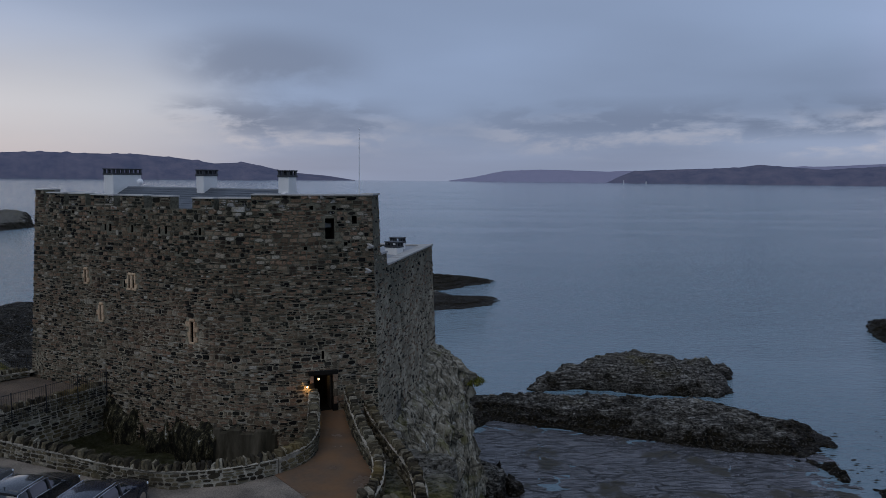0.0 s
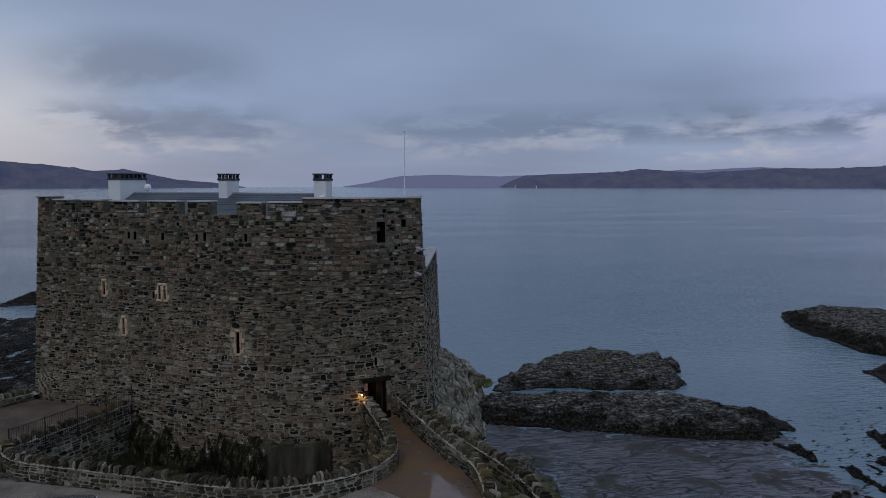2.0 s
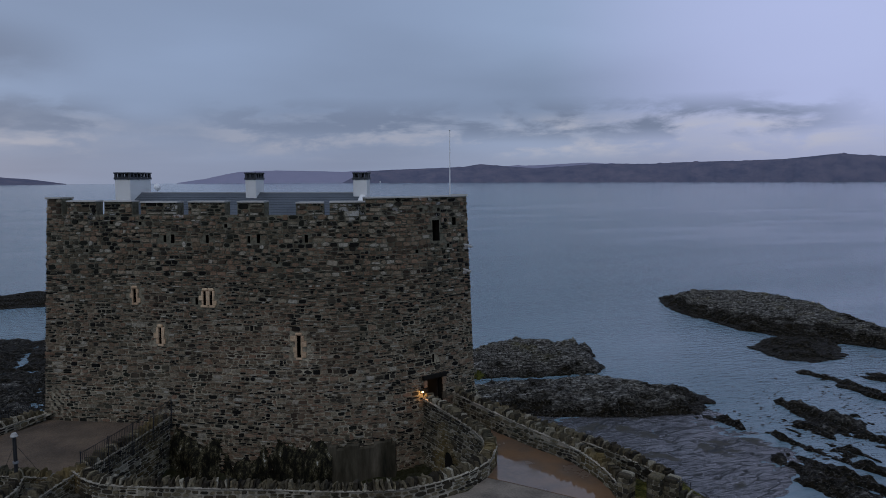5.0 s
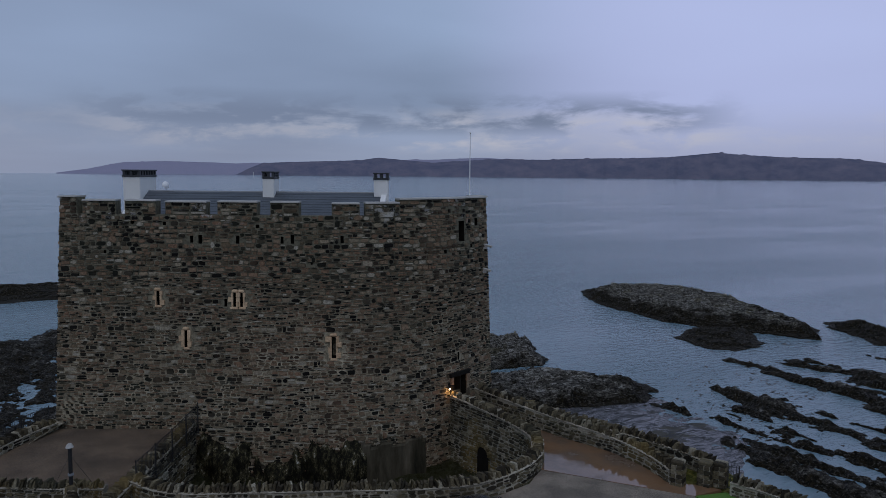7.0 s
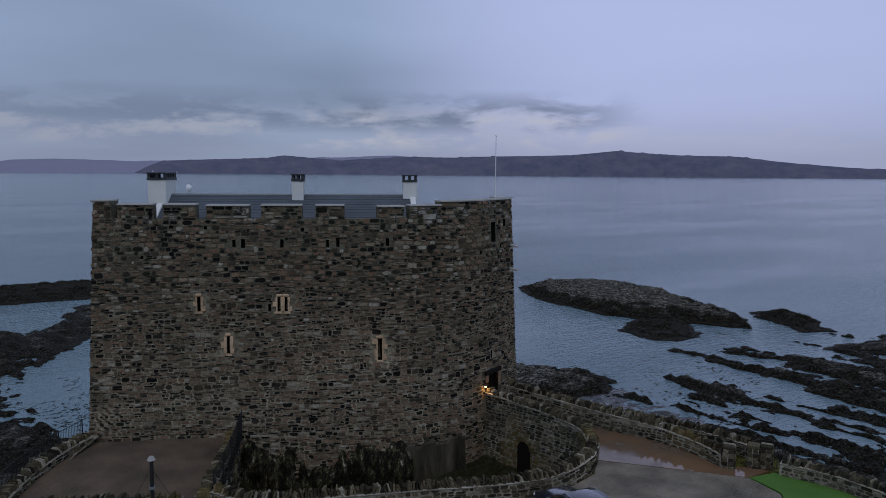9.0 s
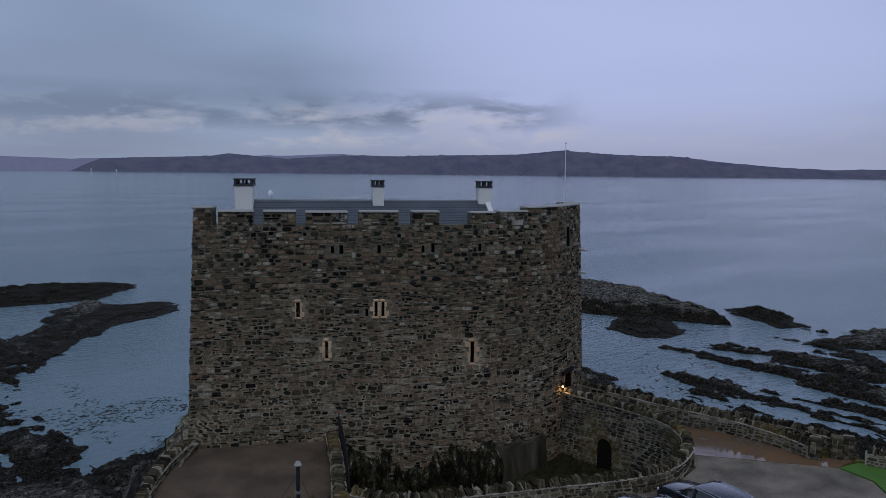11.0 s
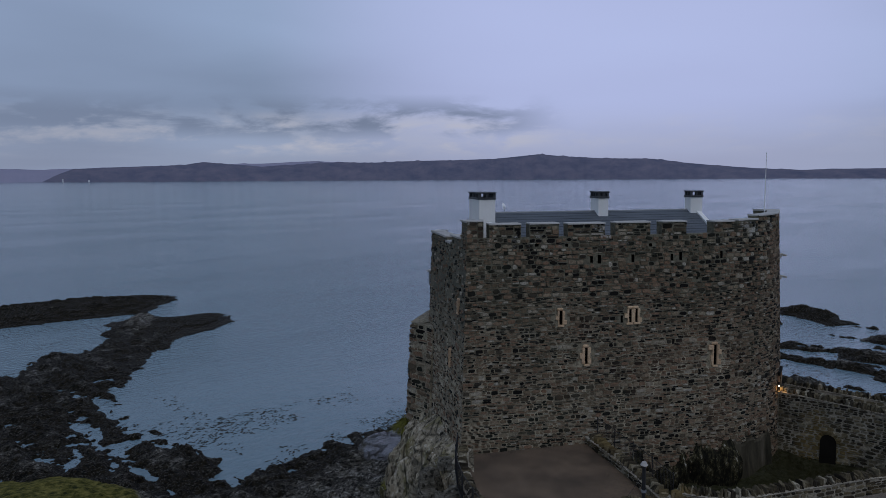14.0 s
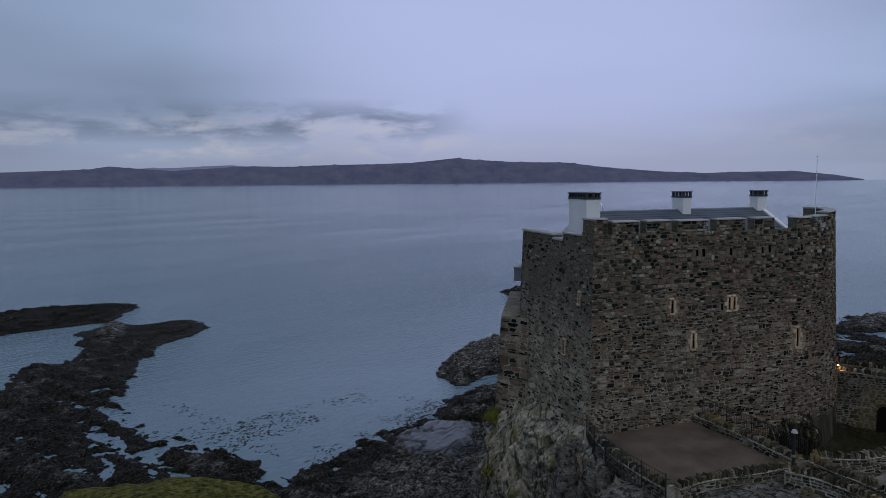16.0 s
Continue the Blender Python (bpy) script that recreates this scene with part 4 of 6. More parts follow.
def lay_stones(name, cells, face_at, rng, mat, parent, proud=PROUD, joint=0.026):
    """Many stones as one mesh, each with its own edges and depth."""
    verts, faces = [], []
    for s, z, w, h in cells:
        if rng.random() < 0.09:
            w, h = w * rng.uniform(0.9, 1.1), h * rng.uniform(1.2, 1.5)
        gap = min(joint, 0.3 * h)
        ring = stone_ring(rng, w - gap, h - gap)
        t = rng.uniform(-0.14, 0.14) if w < 2.0 * h else rng.uniform(-0.03, 0.03)
        ring = [(x - y * t, y + x * t) for x, y in ring]
        z = z + 0.05 * math.sin(0.9 * s + 0.8 * z) + 0.02 * math.sin(3.1 * s - 0.7 * z) + rng.uniform(-0.014, 0.014)
        d = proud * rng.uniform(0.35, 1.25)
        tilt = rng.uniform(-0.12, 0.12)
        b = len(verts)
        for k, out in ((1.0, -0.02), (0.90, d)):
            verts += [face_at(s + x * k, z + y * k, out + (tilt * y if out > 0 else 0)) for x, y in ring]
        faces += [(b + i, b + (i + 1) % 8, b + 8 + (i + 1) % 8, b + 8 + i) for i in range(8)]
        faces.append(tuple(range(b + 8, b + 16)))
    ob = mesh_object(name, verts, faces, mat, parent)
    tagged(ob, kind="stuff")
    return ob


def stone_piece_meshes(count, mat, rng):
    """Single stones of unit size (x along, y inwards, z up), for pieces that are objects of their own."""
    out = []
    for _ in range(count):
        ring = stone_ring(rng, 1, 1)
        verts = [(x, 0.02, y) for x, y in ring] + [(0.9 * x, -1.0 - 0.3 * y * rng.uniform(-1, 1), 0.9 * y) for x, y in ring]
        faces = [(i, (i + 1) % 8, 8 + (i + 1) % 8, 8 + i) for i in range(8)] + [tuple(range(8, 16))]
        me = bpy.data.meshes.new("stone")
        me.from_pydata(verts, [], faces)
        me.materials.append(mat)
        out.append(me)
    return out


castle = thing("castle", "old curtain-walled castle of dark rubble masonry on a sea rock", "castle")


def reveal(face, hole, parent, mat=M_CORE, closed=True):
    """The sides and back of a hole in the wall face; closed ones are painted near-black as shade."""
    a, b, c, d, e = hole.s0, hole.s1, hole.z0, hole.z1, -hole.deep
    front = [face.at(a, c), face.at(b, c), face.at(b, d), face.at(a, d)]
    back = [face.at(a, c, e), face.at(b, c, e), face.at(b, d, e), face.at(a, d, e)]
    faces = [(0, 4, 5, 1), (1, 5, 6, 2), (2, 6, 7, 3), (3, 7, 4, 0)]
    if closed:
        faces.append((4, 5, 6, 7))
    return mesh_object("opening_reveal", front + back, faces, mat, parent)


def wall_core(name, face, s0, s1, z0, top, thick, holes, parent):
    """Outer skin with its openings, top and inner skin of one stretch of wall."""
    verts, faces = cell_grid(face, s0, s1, z0, top, holes, None)
    n = max(2, int((s1 - s0) / 0.8))
    ss = [s0 + (s1 - s0) * i / n for i in range(n + 1)]
    b = len(verts)
    for s in ss:
        verts += [face.at(s, top, 0), face.at(s, top, -thick), face.at(s, z0, -thick)]
    for i in range(n):
        k = b + 3 * i
        faces.append((k, k + 3, k + 4, k + 1))
        if not any(h is DOOR and h.s0 - 0.2 < ss[i + 1] and h.s1 + 0.2 > ss[i] for h in holes):
            faces.append((k + 1, k + 4, k + 5, k + 2))
    for k in (b, b + 3 * n):
        verts.append(face.at(s0 if k == b else s1, z0, 0))
        faces.append((k, k + 1, k + 2, len(verts) - 1))
    return mesh_object(name, verts, faces, M_MORTAR, parent)


def build_castle_walls():
    rng = random.Random(5)
    # north front, one high wall that rounds into the entrance face
    front = wall_core("north_wall", NORTH, 0, NORTH.length, 9.0, SILL, 0.62, [h for h in NORTH_HOLES if h.z1 < SILL], castle)
    tagged(front, "high rubble front wall with a rounded corner and battlements")
    low = [h for h in NORTH_HOLES if h.z1 < SILL]
    for h in low:
        if h is not DOOR:
            reveal(NORTH, h, front, M_INNER_SHADE)
    cells, near = [], []
    for c in banded_courses(rng, 0.0, NORTH.length, 9.3, SILL - 0.03):
        s, z, w, h = c
        if s < 0.05 or s > NORTH.length - 0.02:
            continue
        if any(o.s0 - max(o.surround, 0) - w * 0.42 < s < o.s1 + max(o.surround, 0) + w * 0.42 and o.z0 - o.surround * 0.6 - h * 0.4 < z < o.z1 + o.surround * 0.6 + h * 0.4 for o in low):
            continue
        (near if 0.3 < s < 6.6 and 13.5 < z < 17.0 and len(near) < 300 else cells).append(c)
    lay_stones("rubble_stone", cells, NORTH.at, rng, M_RUBBLE, front)
    pieces = stone_piece_meshes(14, M_RUBBLE_PIECE, rng)
    for s, z, w, h in near:
        ob = new("stone", rng.choice(pieces))
        ob.parent = front
        ob.matrix_basis = NORTH.matrix(s, z) @ Matrix.Diagonal((w - 0.028, PROUD * rng.uniform(0.4, 1.2), h - min(0.026, 0.22 * h), 1))
    # battlements
    for s0, s1, top in MERLONS:
        holes = [o for o in NORTH_HOLES if o.z1 > SILL and s0 < o.s0 < s1]
        m = wall_core("merlon", NORTH, s0, s1, SILL, top - 0.07, 0.6, holes, castle)
        lay_stones("rubble_stone", [c for c in courses(rng, s0, s1, SILL, top - 0.09, (0.15, 0.27)) if s0 + c[2] * 0.4 < c[0] < s1 - c[2] * 0.4 and not any(o.covers(c[0], c[1], 0.1) for o in holes)], NORTH.at, rng, M_RUBBLE, m)
        for o in holes:
            reveal(NORTH, o, m, M_CORE, closed=False)
        n = max(1, int((s1 - s0) / 0.6))
        verts, faces = [], []
        for i in range(n + 1):
            s = s0 + (s1 - s0) * i / n
            verts += [NORTH.at(s, top - 0.07, 0.09), NORTH.at(s, top, 0.07), NORTH.at(s, top + 0.01, -0.66), NORTH.at(s, top - 0.07, -0.66)]
        for i in range(n):
            k = 4 * i
            faces += [(k, k + 4, k + 5, k + 1), (k + 1, k + 5, k + 6, k + 2), (k + 2, k + 6, k + 7, k + 3), (k + 3, k + 7, k + 4, k)]
        faces += [(0, 1, 2, 3), (4 * n + 3, 4 * n + 2, 4 * n + 1, 4 * n)]
        mesh_object("coping", verts, faces, M_COPING, m)
    # other faces: top height, holes
    for name, face, spans, holes, base, label in (
            ("east_wall", EAST, [(0.0, 1.6, 25.42), (1.6, 3.0, 21.9), (3.0, EAST.length, 21.1)], [], 7.0, "lower rubble wall with flat coping above the sea cliff"),
            ("south_wall", SOUTH, [(0, SOUTH.length, 21.0)], [], 7.0, "rubble wall facing the sea"),
            ("southwest_wall", SOUTHWEST, [(0, SOUTHWEST.length - 1.5, 21.6), (SOUTHWEST.length - 1.5, SOUTHWEST.length, 24.2)], [], 7.0, "rubble wall on a battered foot above the bay"),
            ("northwest_wall", NORTHWEST, [(0, 4.6, 24.25), (4.6, 5.9, 24.0), (5.9, 8.3, 24.45), (8.3, NW_LEN, 25.4)], NW_HOLES, 8.0, "rubble wall beside the upper yard")):
        for s0, s1, top in spans:
            hs = [h for h in holes if s0 < h.s0 < s1]
            w = wall_core(name, face, s0, s1, base, top, 0.62, hs, castle)
            tagged(w, label)
            for h in hs:
                reveal(face, h, w, M_INNER_SHADE)
            big = 1.0 if name in ("east_wall", "northwest_wall") else 1.5
            lay_stones("rubble_stone", [c for c in (banded_courses(rng, s0, s1, base, top - 0.08) if big == 1.0 else courses(rng, s0, s1, base, top - 0.08, (0.15, 0.37))) if (big > 1 or rng.random() < (0.28 if name == "east_wall" else 0.42)) and not any(h.covers(c[0], c[1], h.surround) for h in hs) and s0 + 0.03 < c[0] < s1 - 0.02],
                       face.at, rng, M_RUBBLE, w)
            n = max(1, int((s1 - s0) / 1.1))
            for i in range(n):
                a, b = s0 + (s1 - s0) * i / n + 0.01, s0 + (s1 - s0) * (i + 1) / n - 0.01
                hgt = rng.uniform(0.08, 0.11)
                vs = [face.at(s, z, o) for z in (top - 0.01, top + hgt) for s, o in ((a, 0.1), (b, 0.1), (b, -0.7), (a, -0.7))]
                mesh_object("coping", vs, [(3, 2, 1, 0), (4, 5, 6, 7), (0, 1, 5, 4), (1, 2, 6, 5), (2, 3, 7, 6), (3, 0, 4, 7)], M_COPING, w)
    # thick battered foot of the wall above the bay
    out = Vector((CW[1] - CS[1], CS[0] - CW[0])).normalized() * 0.95
    side = Vector((CN[1] - CW[1], CW[0] - CN[0])).normalized() * 0.3
    down = (Vector(CN) - Vector(CW)).normalized()
    foot = Face([tuple(Vector(CS) + out), tuple(Vector(CW) + out + side - down * 0.2), tuple(Vector(CW) + out * 0.8 + side), tuple(Vector(CW) + side + down * 0.6), tuple(Vector(CW) + side * 0.2 + down * 1.6)], 0.06)
    w = wall_core("wall_foot", foot, 0, foot.length, 6.5, 18.3, 1.5, [], castle)
    lay_stones("rubble_stone", list(courses(rng, 0, foot.length, 7.0, 18.2, (0.15, 0.35))), foot.at, rng, M_RUBBLE, w)
    # wall-walk and the floor of the court behind the battlements
    slab("wall_walk", [tuple(NORTH.at(s, 23.9, -0.6)[:2]) for s in np.linspace(0.5, NORTH.length - 0.3, 24)] + [(-6.6, 43.4), (-9.6, 42.6), (-12.4, 43.2), (-23.0, 49.2)], 23.6, 23.85, M_LEAD, castle)


build_castle_walls()

# ---- castle: roofs, chimneys, openings ----


def build_surround(face, h, rng):
    """Dressed pale blocks round a slit window, long and short, with a pointed or flat head."""
    w = thing("window_surround", "slit window with pale dressed sandstone surround", "window", group="slit windows", at=face.matrix((h.s0 + h.s1) / 2, h.z0))
    half, tall = (h.s1 - h.s0) / 2, h.z1 - h.z0
    n = max(3, round(tall / 0.28))
    for side in (-1, 1):
        for i in range(n):
            wide = h.surround * (0.95 if (i + (side > 0)) % 2 else 0.5) * rng.uniform(0.6, 1.25)
            z0, z1 = tall * i / n, tall * (i + 1) / n
            box_part("jamb_block", (wide, 0.2, z1 - z0 - 0.012), Matrix.Translation((side * (half + wide / 2), 0.02 - 0.01 * rng.random(), (z0 + z1) / 2)), M_DRESSED, w, 0.012)
    bm = bmesh.new()
    box(bm, (2 * half + 0.16, 0.2, 0.17), Matrix.Translation((rng.uniform(-0.04, 0.04), 0.02, tall + 0.075)), 0.055)
    part("lintel", bm, M_DRESSED, w)
    box_part("sill", (2 * half + rng.uniform(0.12, 0.26), 0.22, 0.12), Matrix.Translation((rng.uniform(-0.05, 0.05), 0.01, -0.065)), M_DRESSED, w, 0.02)
    return w


M_OLDDOOR = material("dark_oak_door", ((0.018, 0.013, 0.009), (0.035, 0.026, 0.018)), 0.7, bump=0.3)


def build_openings():
    rng = random.Random(9)
    for face, holes in ((NORTH, NORTH_HOLES), (NORTHWEST, NW_HOLES)):
        for h in holes:
            if h.surround:
                build_surround(face, h, rng)
    # entrance: passage painted near-black as shade, timber door folded back, jambs and lintel
    d = thing("door_1", "narrow castle doorway with an open dark timber door", "door", kind="structure", at=NORTH.matrix((DOOR.s0 + DOOR.s1) / 2, DOOR.z0))
    w, t = DOOR.s1 - DOOR.s0, DOOR.z1 - DOOR.z0
    bm = bmesh.new()
    for side in (-1, 1):
        box(bm, (0.1, 2.6, t), Matrix.Translation((side * (w / 2 + 0.05), 1.3, t / 2)))
    box(bm, (w + 0.2, 2.6, 0.1), Matrix.Translation((0, 1.3, t + 0.05)))
    box(bm, (w + 0.2, 2.6, 0.1), Matrix.Translation((0, 1.3, -0.05)))
    box(bm, (w + 0.2, 0.1, t), Matrix.Translation((0, 2.65, t / 2)))
    part("passage", bm, M_INNER_SHADE, d)
    for i in range(5):
        box_part("jamb_stone", (0.2 + 0.08 * (i % 2), 0.16, t / 5 - 0.02), Matrix.Translation((-w / 2 - 0.12, 0.02, (i + 0.5) * t / 5)), M_RUBBLE_PIECE, d, 0.02)
        box_part("jamb_stone", (0.28 - 0.08 * (i % 2), 0.16, t / 5 - 0.02), Matrix.Translation((w / 2 + 0.14, 0.02, (i + 0.5) * t / 5)), M_RUBBLE_PIECE, d, 0.02)
    box_part("lintel", (w + 0.6, 0.2, 0.24), Matrix.Translation((0, 0.02, t + 0.13)), M_RUBBLE_PIECE, d, 0.025)
    leaf = box_part("door_leaf", (0.03, 0.9, t - 0.14), Matrix.Translation((w / 2 - 0.035, 0.8, t / 2)), M_OLDDOOR, d)
    for i in range(5):
        box_part("plank", (0.05, 0.17, t - 0.1), Matrix.Translation((w / 2 - 0.05, 0.45 + 0.175 * i, t / 2)), M_OLDDOOR, leaf, 0.006)
    # outside lamp, and a lamp in the passage
    for s, z, out, energy, label in ((DOOR.s0 - 0.36, 14.80, 0.16, 9, "small lit wall lamp beside the castle door"), ((DOOR.s0 + DOOR.s1) / 2 + 0.1, 14.65, -1.9, 1.0, "lit lamp inside the doorway passage")):
        p = thing("wall_lamp", label, "lamp", at=NORTH.matrix(s, z, out))
        box_part("back_plate", (0.12, 0.03, 0.2), Matrix.Translation((0, 0.13, 0)), M_IRON, p, 0.005)
        bm = tube(bmesh.new(), (0, 0.13, 0.05), (0, 0.0, 0.09), 0.012)
        part("bracket", bm, M_IRON, p)
        bm = tube(bmesh.new(), (0, 0, 0.09), (0, 0, 0.14), 0.09, 0.02)
        part("cap", bm, M_IRON, p)
        bm = bmesh.new()
        bmesh.ops.create_uvsphere(bm, u_segments=12, v_segments=8, radius=0.055, matrix=Matrix.Translation((0, 0, 0.02)))
        part("bulb", bm, M_BULB, p, "glowing warm bulb")
        lamp = new("lamp_light", bpy.data.lights.new("lamp_light", "POINT"))
        lamp.data.energy, lamp.data.color, lamp.data.shadow_soft_size = energy, (1.0, 0.55, 0.2), 0.06
        lamp.location = NORTH.at(s, z - 0.06, out + 0.1)


def glowing(name, colour, strength):
    m = bpy.data.materials.new(name)
    m.use_nodes = True
    add = nodes_of(m.node_tree)
    e = add("Emission", {"Color": (*colour, 1), "Strength": strength})
    m.node_tree.links.new(e.outputs[0], add("OutputMaterial").inputs["Surface"])
    return m


M_BULB = glowing("warm_bulb", (1.0, 0.62, 0.25), 7.0)
build_openings()

ALONG = Vector((1, SLOPE_N, 0)).normalized()
TURN_N = math.degrees(math.atan2(ALONG.y, ALONG.x))
RIDGE_A, RIDGE_B = Vector((-21.5, 50.62, 25.62)), Vector((-9.4, 44.0, 25.6))


def build_roof():
    roof = thing("slate_roof", "pitched blue-grey slate roof behind the battlements", "roof")
    back = Vector((-ALONG.y, ALONG.x, 0))
    length = (RIDGE_B - RIDGE_A).length
    half, eave = 3.3, 1.75
    rows = 13
    for side in (-1, 1):
        for r in range(rows):
            a, b = r / rows, (r + 1.12) / rows
            lo = lambda k, lift: back * (side * half * (1 - k)) + Vector((0, 0, -eave * (1 - k) + lift))
            vs = [RIDGE_A + lo(a, 0.045), RIDGE_B + lo(a, 0.045), RIDGE_B + lo(min(b, 1), 0.02), RIDGE_A + lo(min(b, 1), 0.02),
                  RIDGE_A + lo(a, 0.0), RIDGE_B + lo(a, 0.0)]
            mesh_object("slate_course", vs, [(0, 1, 2, 3), (4, 5, 1, 0)], M_SLATE, roof)
    bm = tube(bmesh.new(), RIDGE_A, RIDGE_B, 0.07, n=8)
    part("ridge", bm, M_LEAD, roof, "grey lead ridge roll")
    for end, way in ((RIDGE_A, -1), (RIDGE_B, 1)):
        p = [end + back * -half + Vector((0, 0, -eave)), end + back * half + Vector((0, 0, -eave)), end]
        q = [v + ALONG * way * 0.3 + Vector((0, 0, 0.16)) for v in p]
        p = [v + Vector((0, 0, 0.16)) for v in p]
        base = [v - Vector((0, 0, 2.2)) for v in (p[0], p[1], q[0], q[1])]
        vs = p + q + base
        mesh_object("gable", vs, [(0, 1, 2), (3, 5, 4), (0, 2, 5, 3), (2, 1, 4, 5), (6, 7, 1, 0), (8, 3, 4, 9), (6, 0, 3, 8), (1, 7, 9, 4)], M_HARL, roof)
    turn = math.atan2((RIDGE_B - RIDGE_A).y, (RIDGE_B - RIDGE_A).x)
    box_part("building_wall", (length, 2 * half - 0.5, 6.0), Matrix.LocRotScale((RIDGE_A + RIDGE_B) / 2 - Vector((0, 0, eave + 3.05)), Euler((0, 0, turn)), None), M_HARL, roof)


def build_chimney(x, y, wide, deep, top, base, label):
    c = thing("chimney", label, "chimney", group="white chimneys", at=pose(x, y, base, 0, 0, TURN_N))
    h = top - base
    box_part("shaft", (wide, deep, h - 0.34), Matrix.Translation((0, 0, (h - 0.34) / 2)), M_HARL, c, 0.03)
    box_part("skirt", (wide + 0.08, deep + 0.08, 0.12), Matrix.Translation((0, 0, h - 0.36)), M_CAP, c, 0.01)
    box_part("cap_slab", (wide + 0.1, deep + 0.1, 0.07), Matrix.Translation((0, 0, h - 0.035)), M_CAP, c, 0.01, "dark slate slab over the flues")
    nx, ny = max(2, round(wide / 0.4) + 1), max(2, round(deep / 0.4) + 1)
    for i in range(nx):
        for j in range(ny):
            if i in (0, nx - 1) or j in (0, ny - 1):
                box_part("cap_pier", (0.13, 0.13, 0.24), Matrix.Translation(((i / (nx - 1) - 0.5) * (wide - 0.12), (j / (ny - 1) - 0.5) * (deep - 0.12), h - 0.19)), M_CAP, c)
    return c


def build_castle_tops():
    build_roof()
    build_chimney(-21.75, 50.75, 0.98, 2.3, 26.87, 23.3, "wide white harled chimney with slate cap")
    build_chimney(-15.1, 47.15, 0.66, 1.2, 26.83, 23.5, "white harled chimney with slate cap")
    build_chimney(-9.45, 43.95, 0.82, 0.75, 26.81, 23.3, "white harled chimney with slate cap")
    # dish on the roof
    d = thing("satellite_dish", "small pale dish fixed beside the chimney", "dish", at=pose(-20.4, 50.2, 25.75))
    bm = bmesh.new()
    bmesh.ops.create_cone(bm, cap_ends=True, segments=16, radius1=0.22, radius2=0.08, depth=0.09, matrix=pose(0, 0, 0.25, 75, 0, 20))
    part("bowl", bm, M_WHITE, d)
    part("mast", tube(bmesh.new(), (0, 0, -0.3), (0, 0, 0.25), 0.02), M_LEAD, d)
    f = thing("flagpole", "tall thin white flagpole without a flag", "flagpole", at=pose(-4.95, 41.35, 23.8))
    part("pole", tube(bmesh.new(), (0, 0, 0), (0, 0, 5.35), 0.045, 0.02), M_WHITE, f)
    part("base", tube(bmesh.new(), (0, 0, 0), (0, 0, 0.25), 0.1), M_LEAD, f)
    bm = bmesh.new()
    bmesh.ops.create_uvsphere(bm, u_segments=10, v_segments=6, radius=0.05, matrix=Matrix.Translation((0, 0, 5.38)))
    part("finial", bm, M_WHITE, f)
    # lower south range
    r = thing("south_range", "low white harled range with flat lead roof inside the east wall", "building")
    box_part("wall", (3.2, 9.0, 8.0), pose(-3.3, 52.2, 16.9, 0, 0, -12), M_HARL, r)
    box_part("roof", (3.4, 9.2, 0.14), pose(-3.3, 52.2, 20.98, 0, 0, -12), M_LEAD, r)
    for x, y, w in ((-3.1, 50.6, 1.0), (-2.9, 54.2, 0.9)):
        build_chimney(x, y, w, 0.8, 21.95, 20.9, "small white chimney with slate cap on the low range")
    # stone water spouts near the east corner
    for s, z in ((NORTH.length - 0.35, 22.6), (NORTH.length - 0.5, 21.2)):
        w = thing("water_spout", "projecting stone water spout", "spout", group="water spouts", at=NORTH.matrix(s, z))
        box_part("trough", (0.16, 0.62, 0.12), Matrix.Translation((0, -0.18, 0)) @ Matrix.Rotation(radians(12), 4, "X"), M_COPING, w, 0.02)
        box_part("corbel", (0.2, 0.3, 0.14), Matrix.Translation((0, -0.02, -0.13)), M_COPING, w, 0.02)
    # box fixed over the southwest wall
    b = thing("wall_turret", "small projecting box on the wall above the bay", "turret", at=SOUTHWEST.matrix(SOUTHWEST.length - 2.2, 21.0))
    box_part("box", (1.0, 0.6, 0.9), Matrix.Translation((0, -0.25, 0)), M_LEAD, b, 0.03)
    box_part("lid", (1.15, 0.75, 0.08), Matrix.Translation((0, -0.27, 0.49)), M_COPING, b, 0.01)


build_castle_tops()


def build_rock_foot():
    """Bedrock under the north front, in the moat."""
    ss, zs = np.arange(7.2, 16.2, 0.13), np.arange(9.4, 13.4, 0.14)
    sg, zg = np.meshgrid(ss, zs)
    top = np.interp(sg, [7, 9, 12, 14, 16, 17], [12.3, 12.5, 12.1, 12.5, 12.6, 12.3]) + 0.55 * fbm(sg, zg * 0, 1.3, 301, 3)
    k = np.clip((top - zg) / 0.9, -0.6, 1)
    ribs = fbm(sg, zg / 5, 1.1, 305, 3)
    out = 0.42 * k + 0.34 * ribs * smooth(k, -0.2, 0.6) + 0.16 * fbm(sg, zg / 2, 0.6, 306, 3) * smooth(k, -0.4, 0.2) - 0.10
    verts = [NORTH.at(s, z, o) for s, z, o in zip(sg.ravel(), zg.ravel(), out.ravel())]
    n, m = len(ss), len(zs)
    faces = [(j * n + i, j * n + i + 1, (j + 1) * n + i + 1, (j + 1) * n + i) for j in range(m - 1) for i in range(n - 1)]
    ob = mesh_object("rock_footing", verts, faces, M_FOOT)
    tagged(ob, "mossy bedrock with painted dark hollows under the castle wall in the moat", "rock")


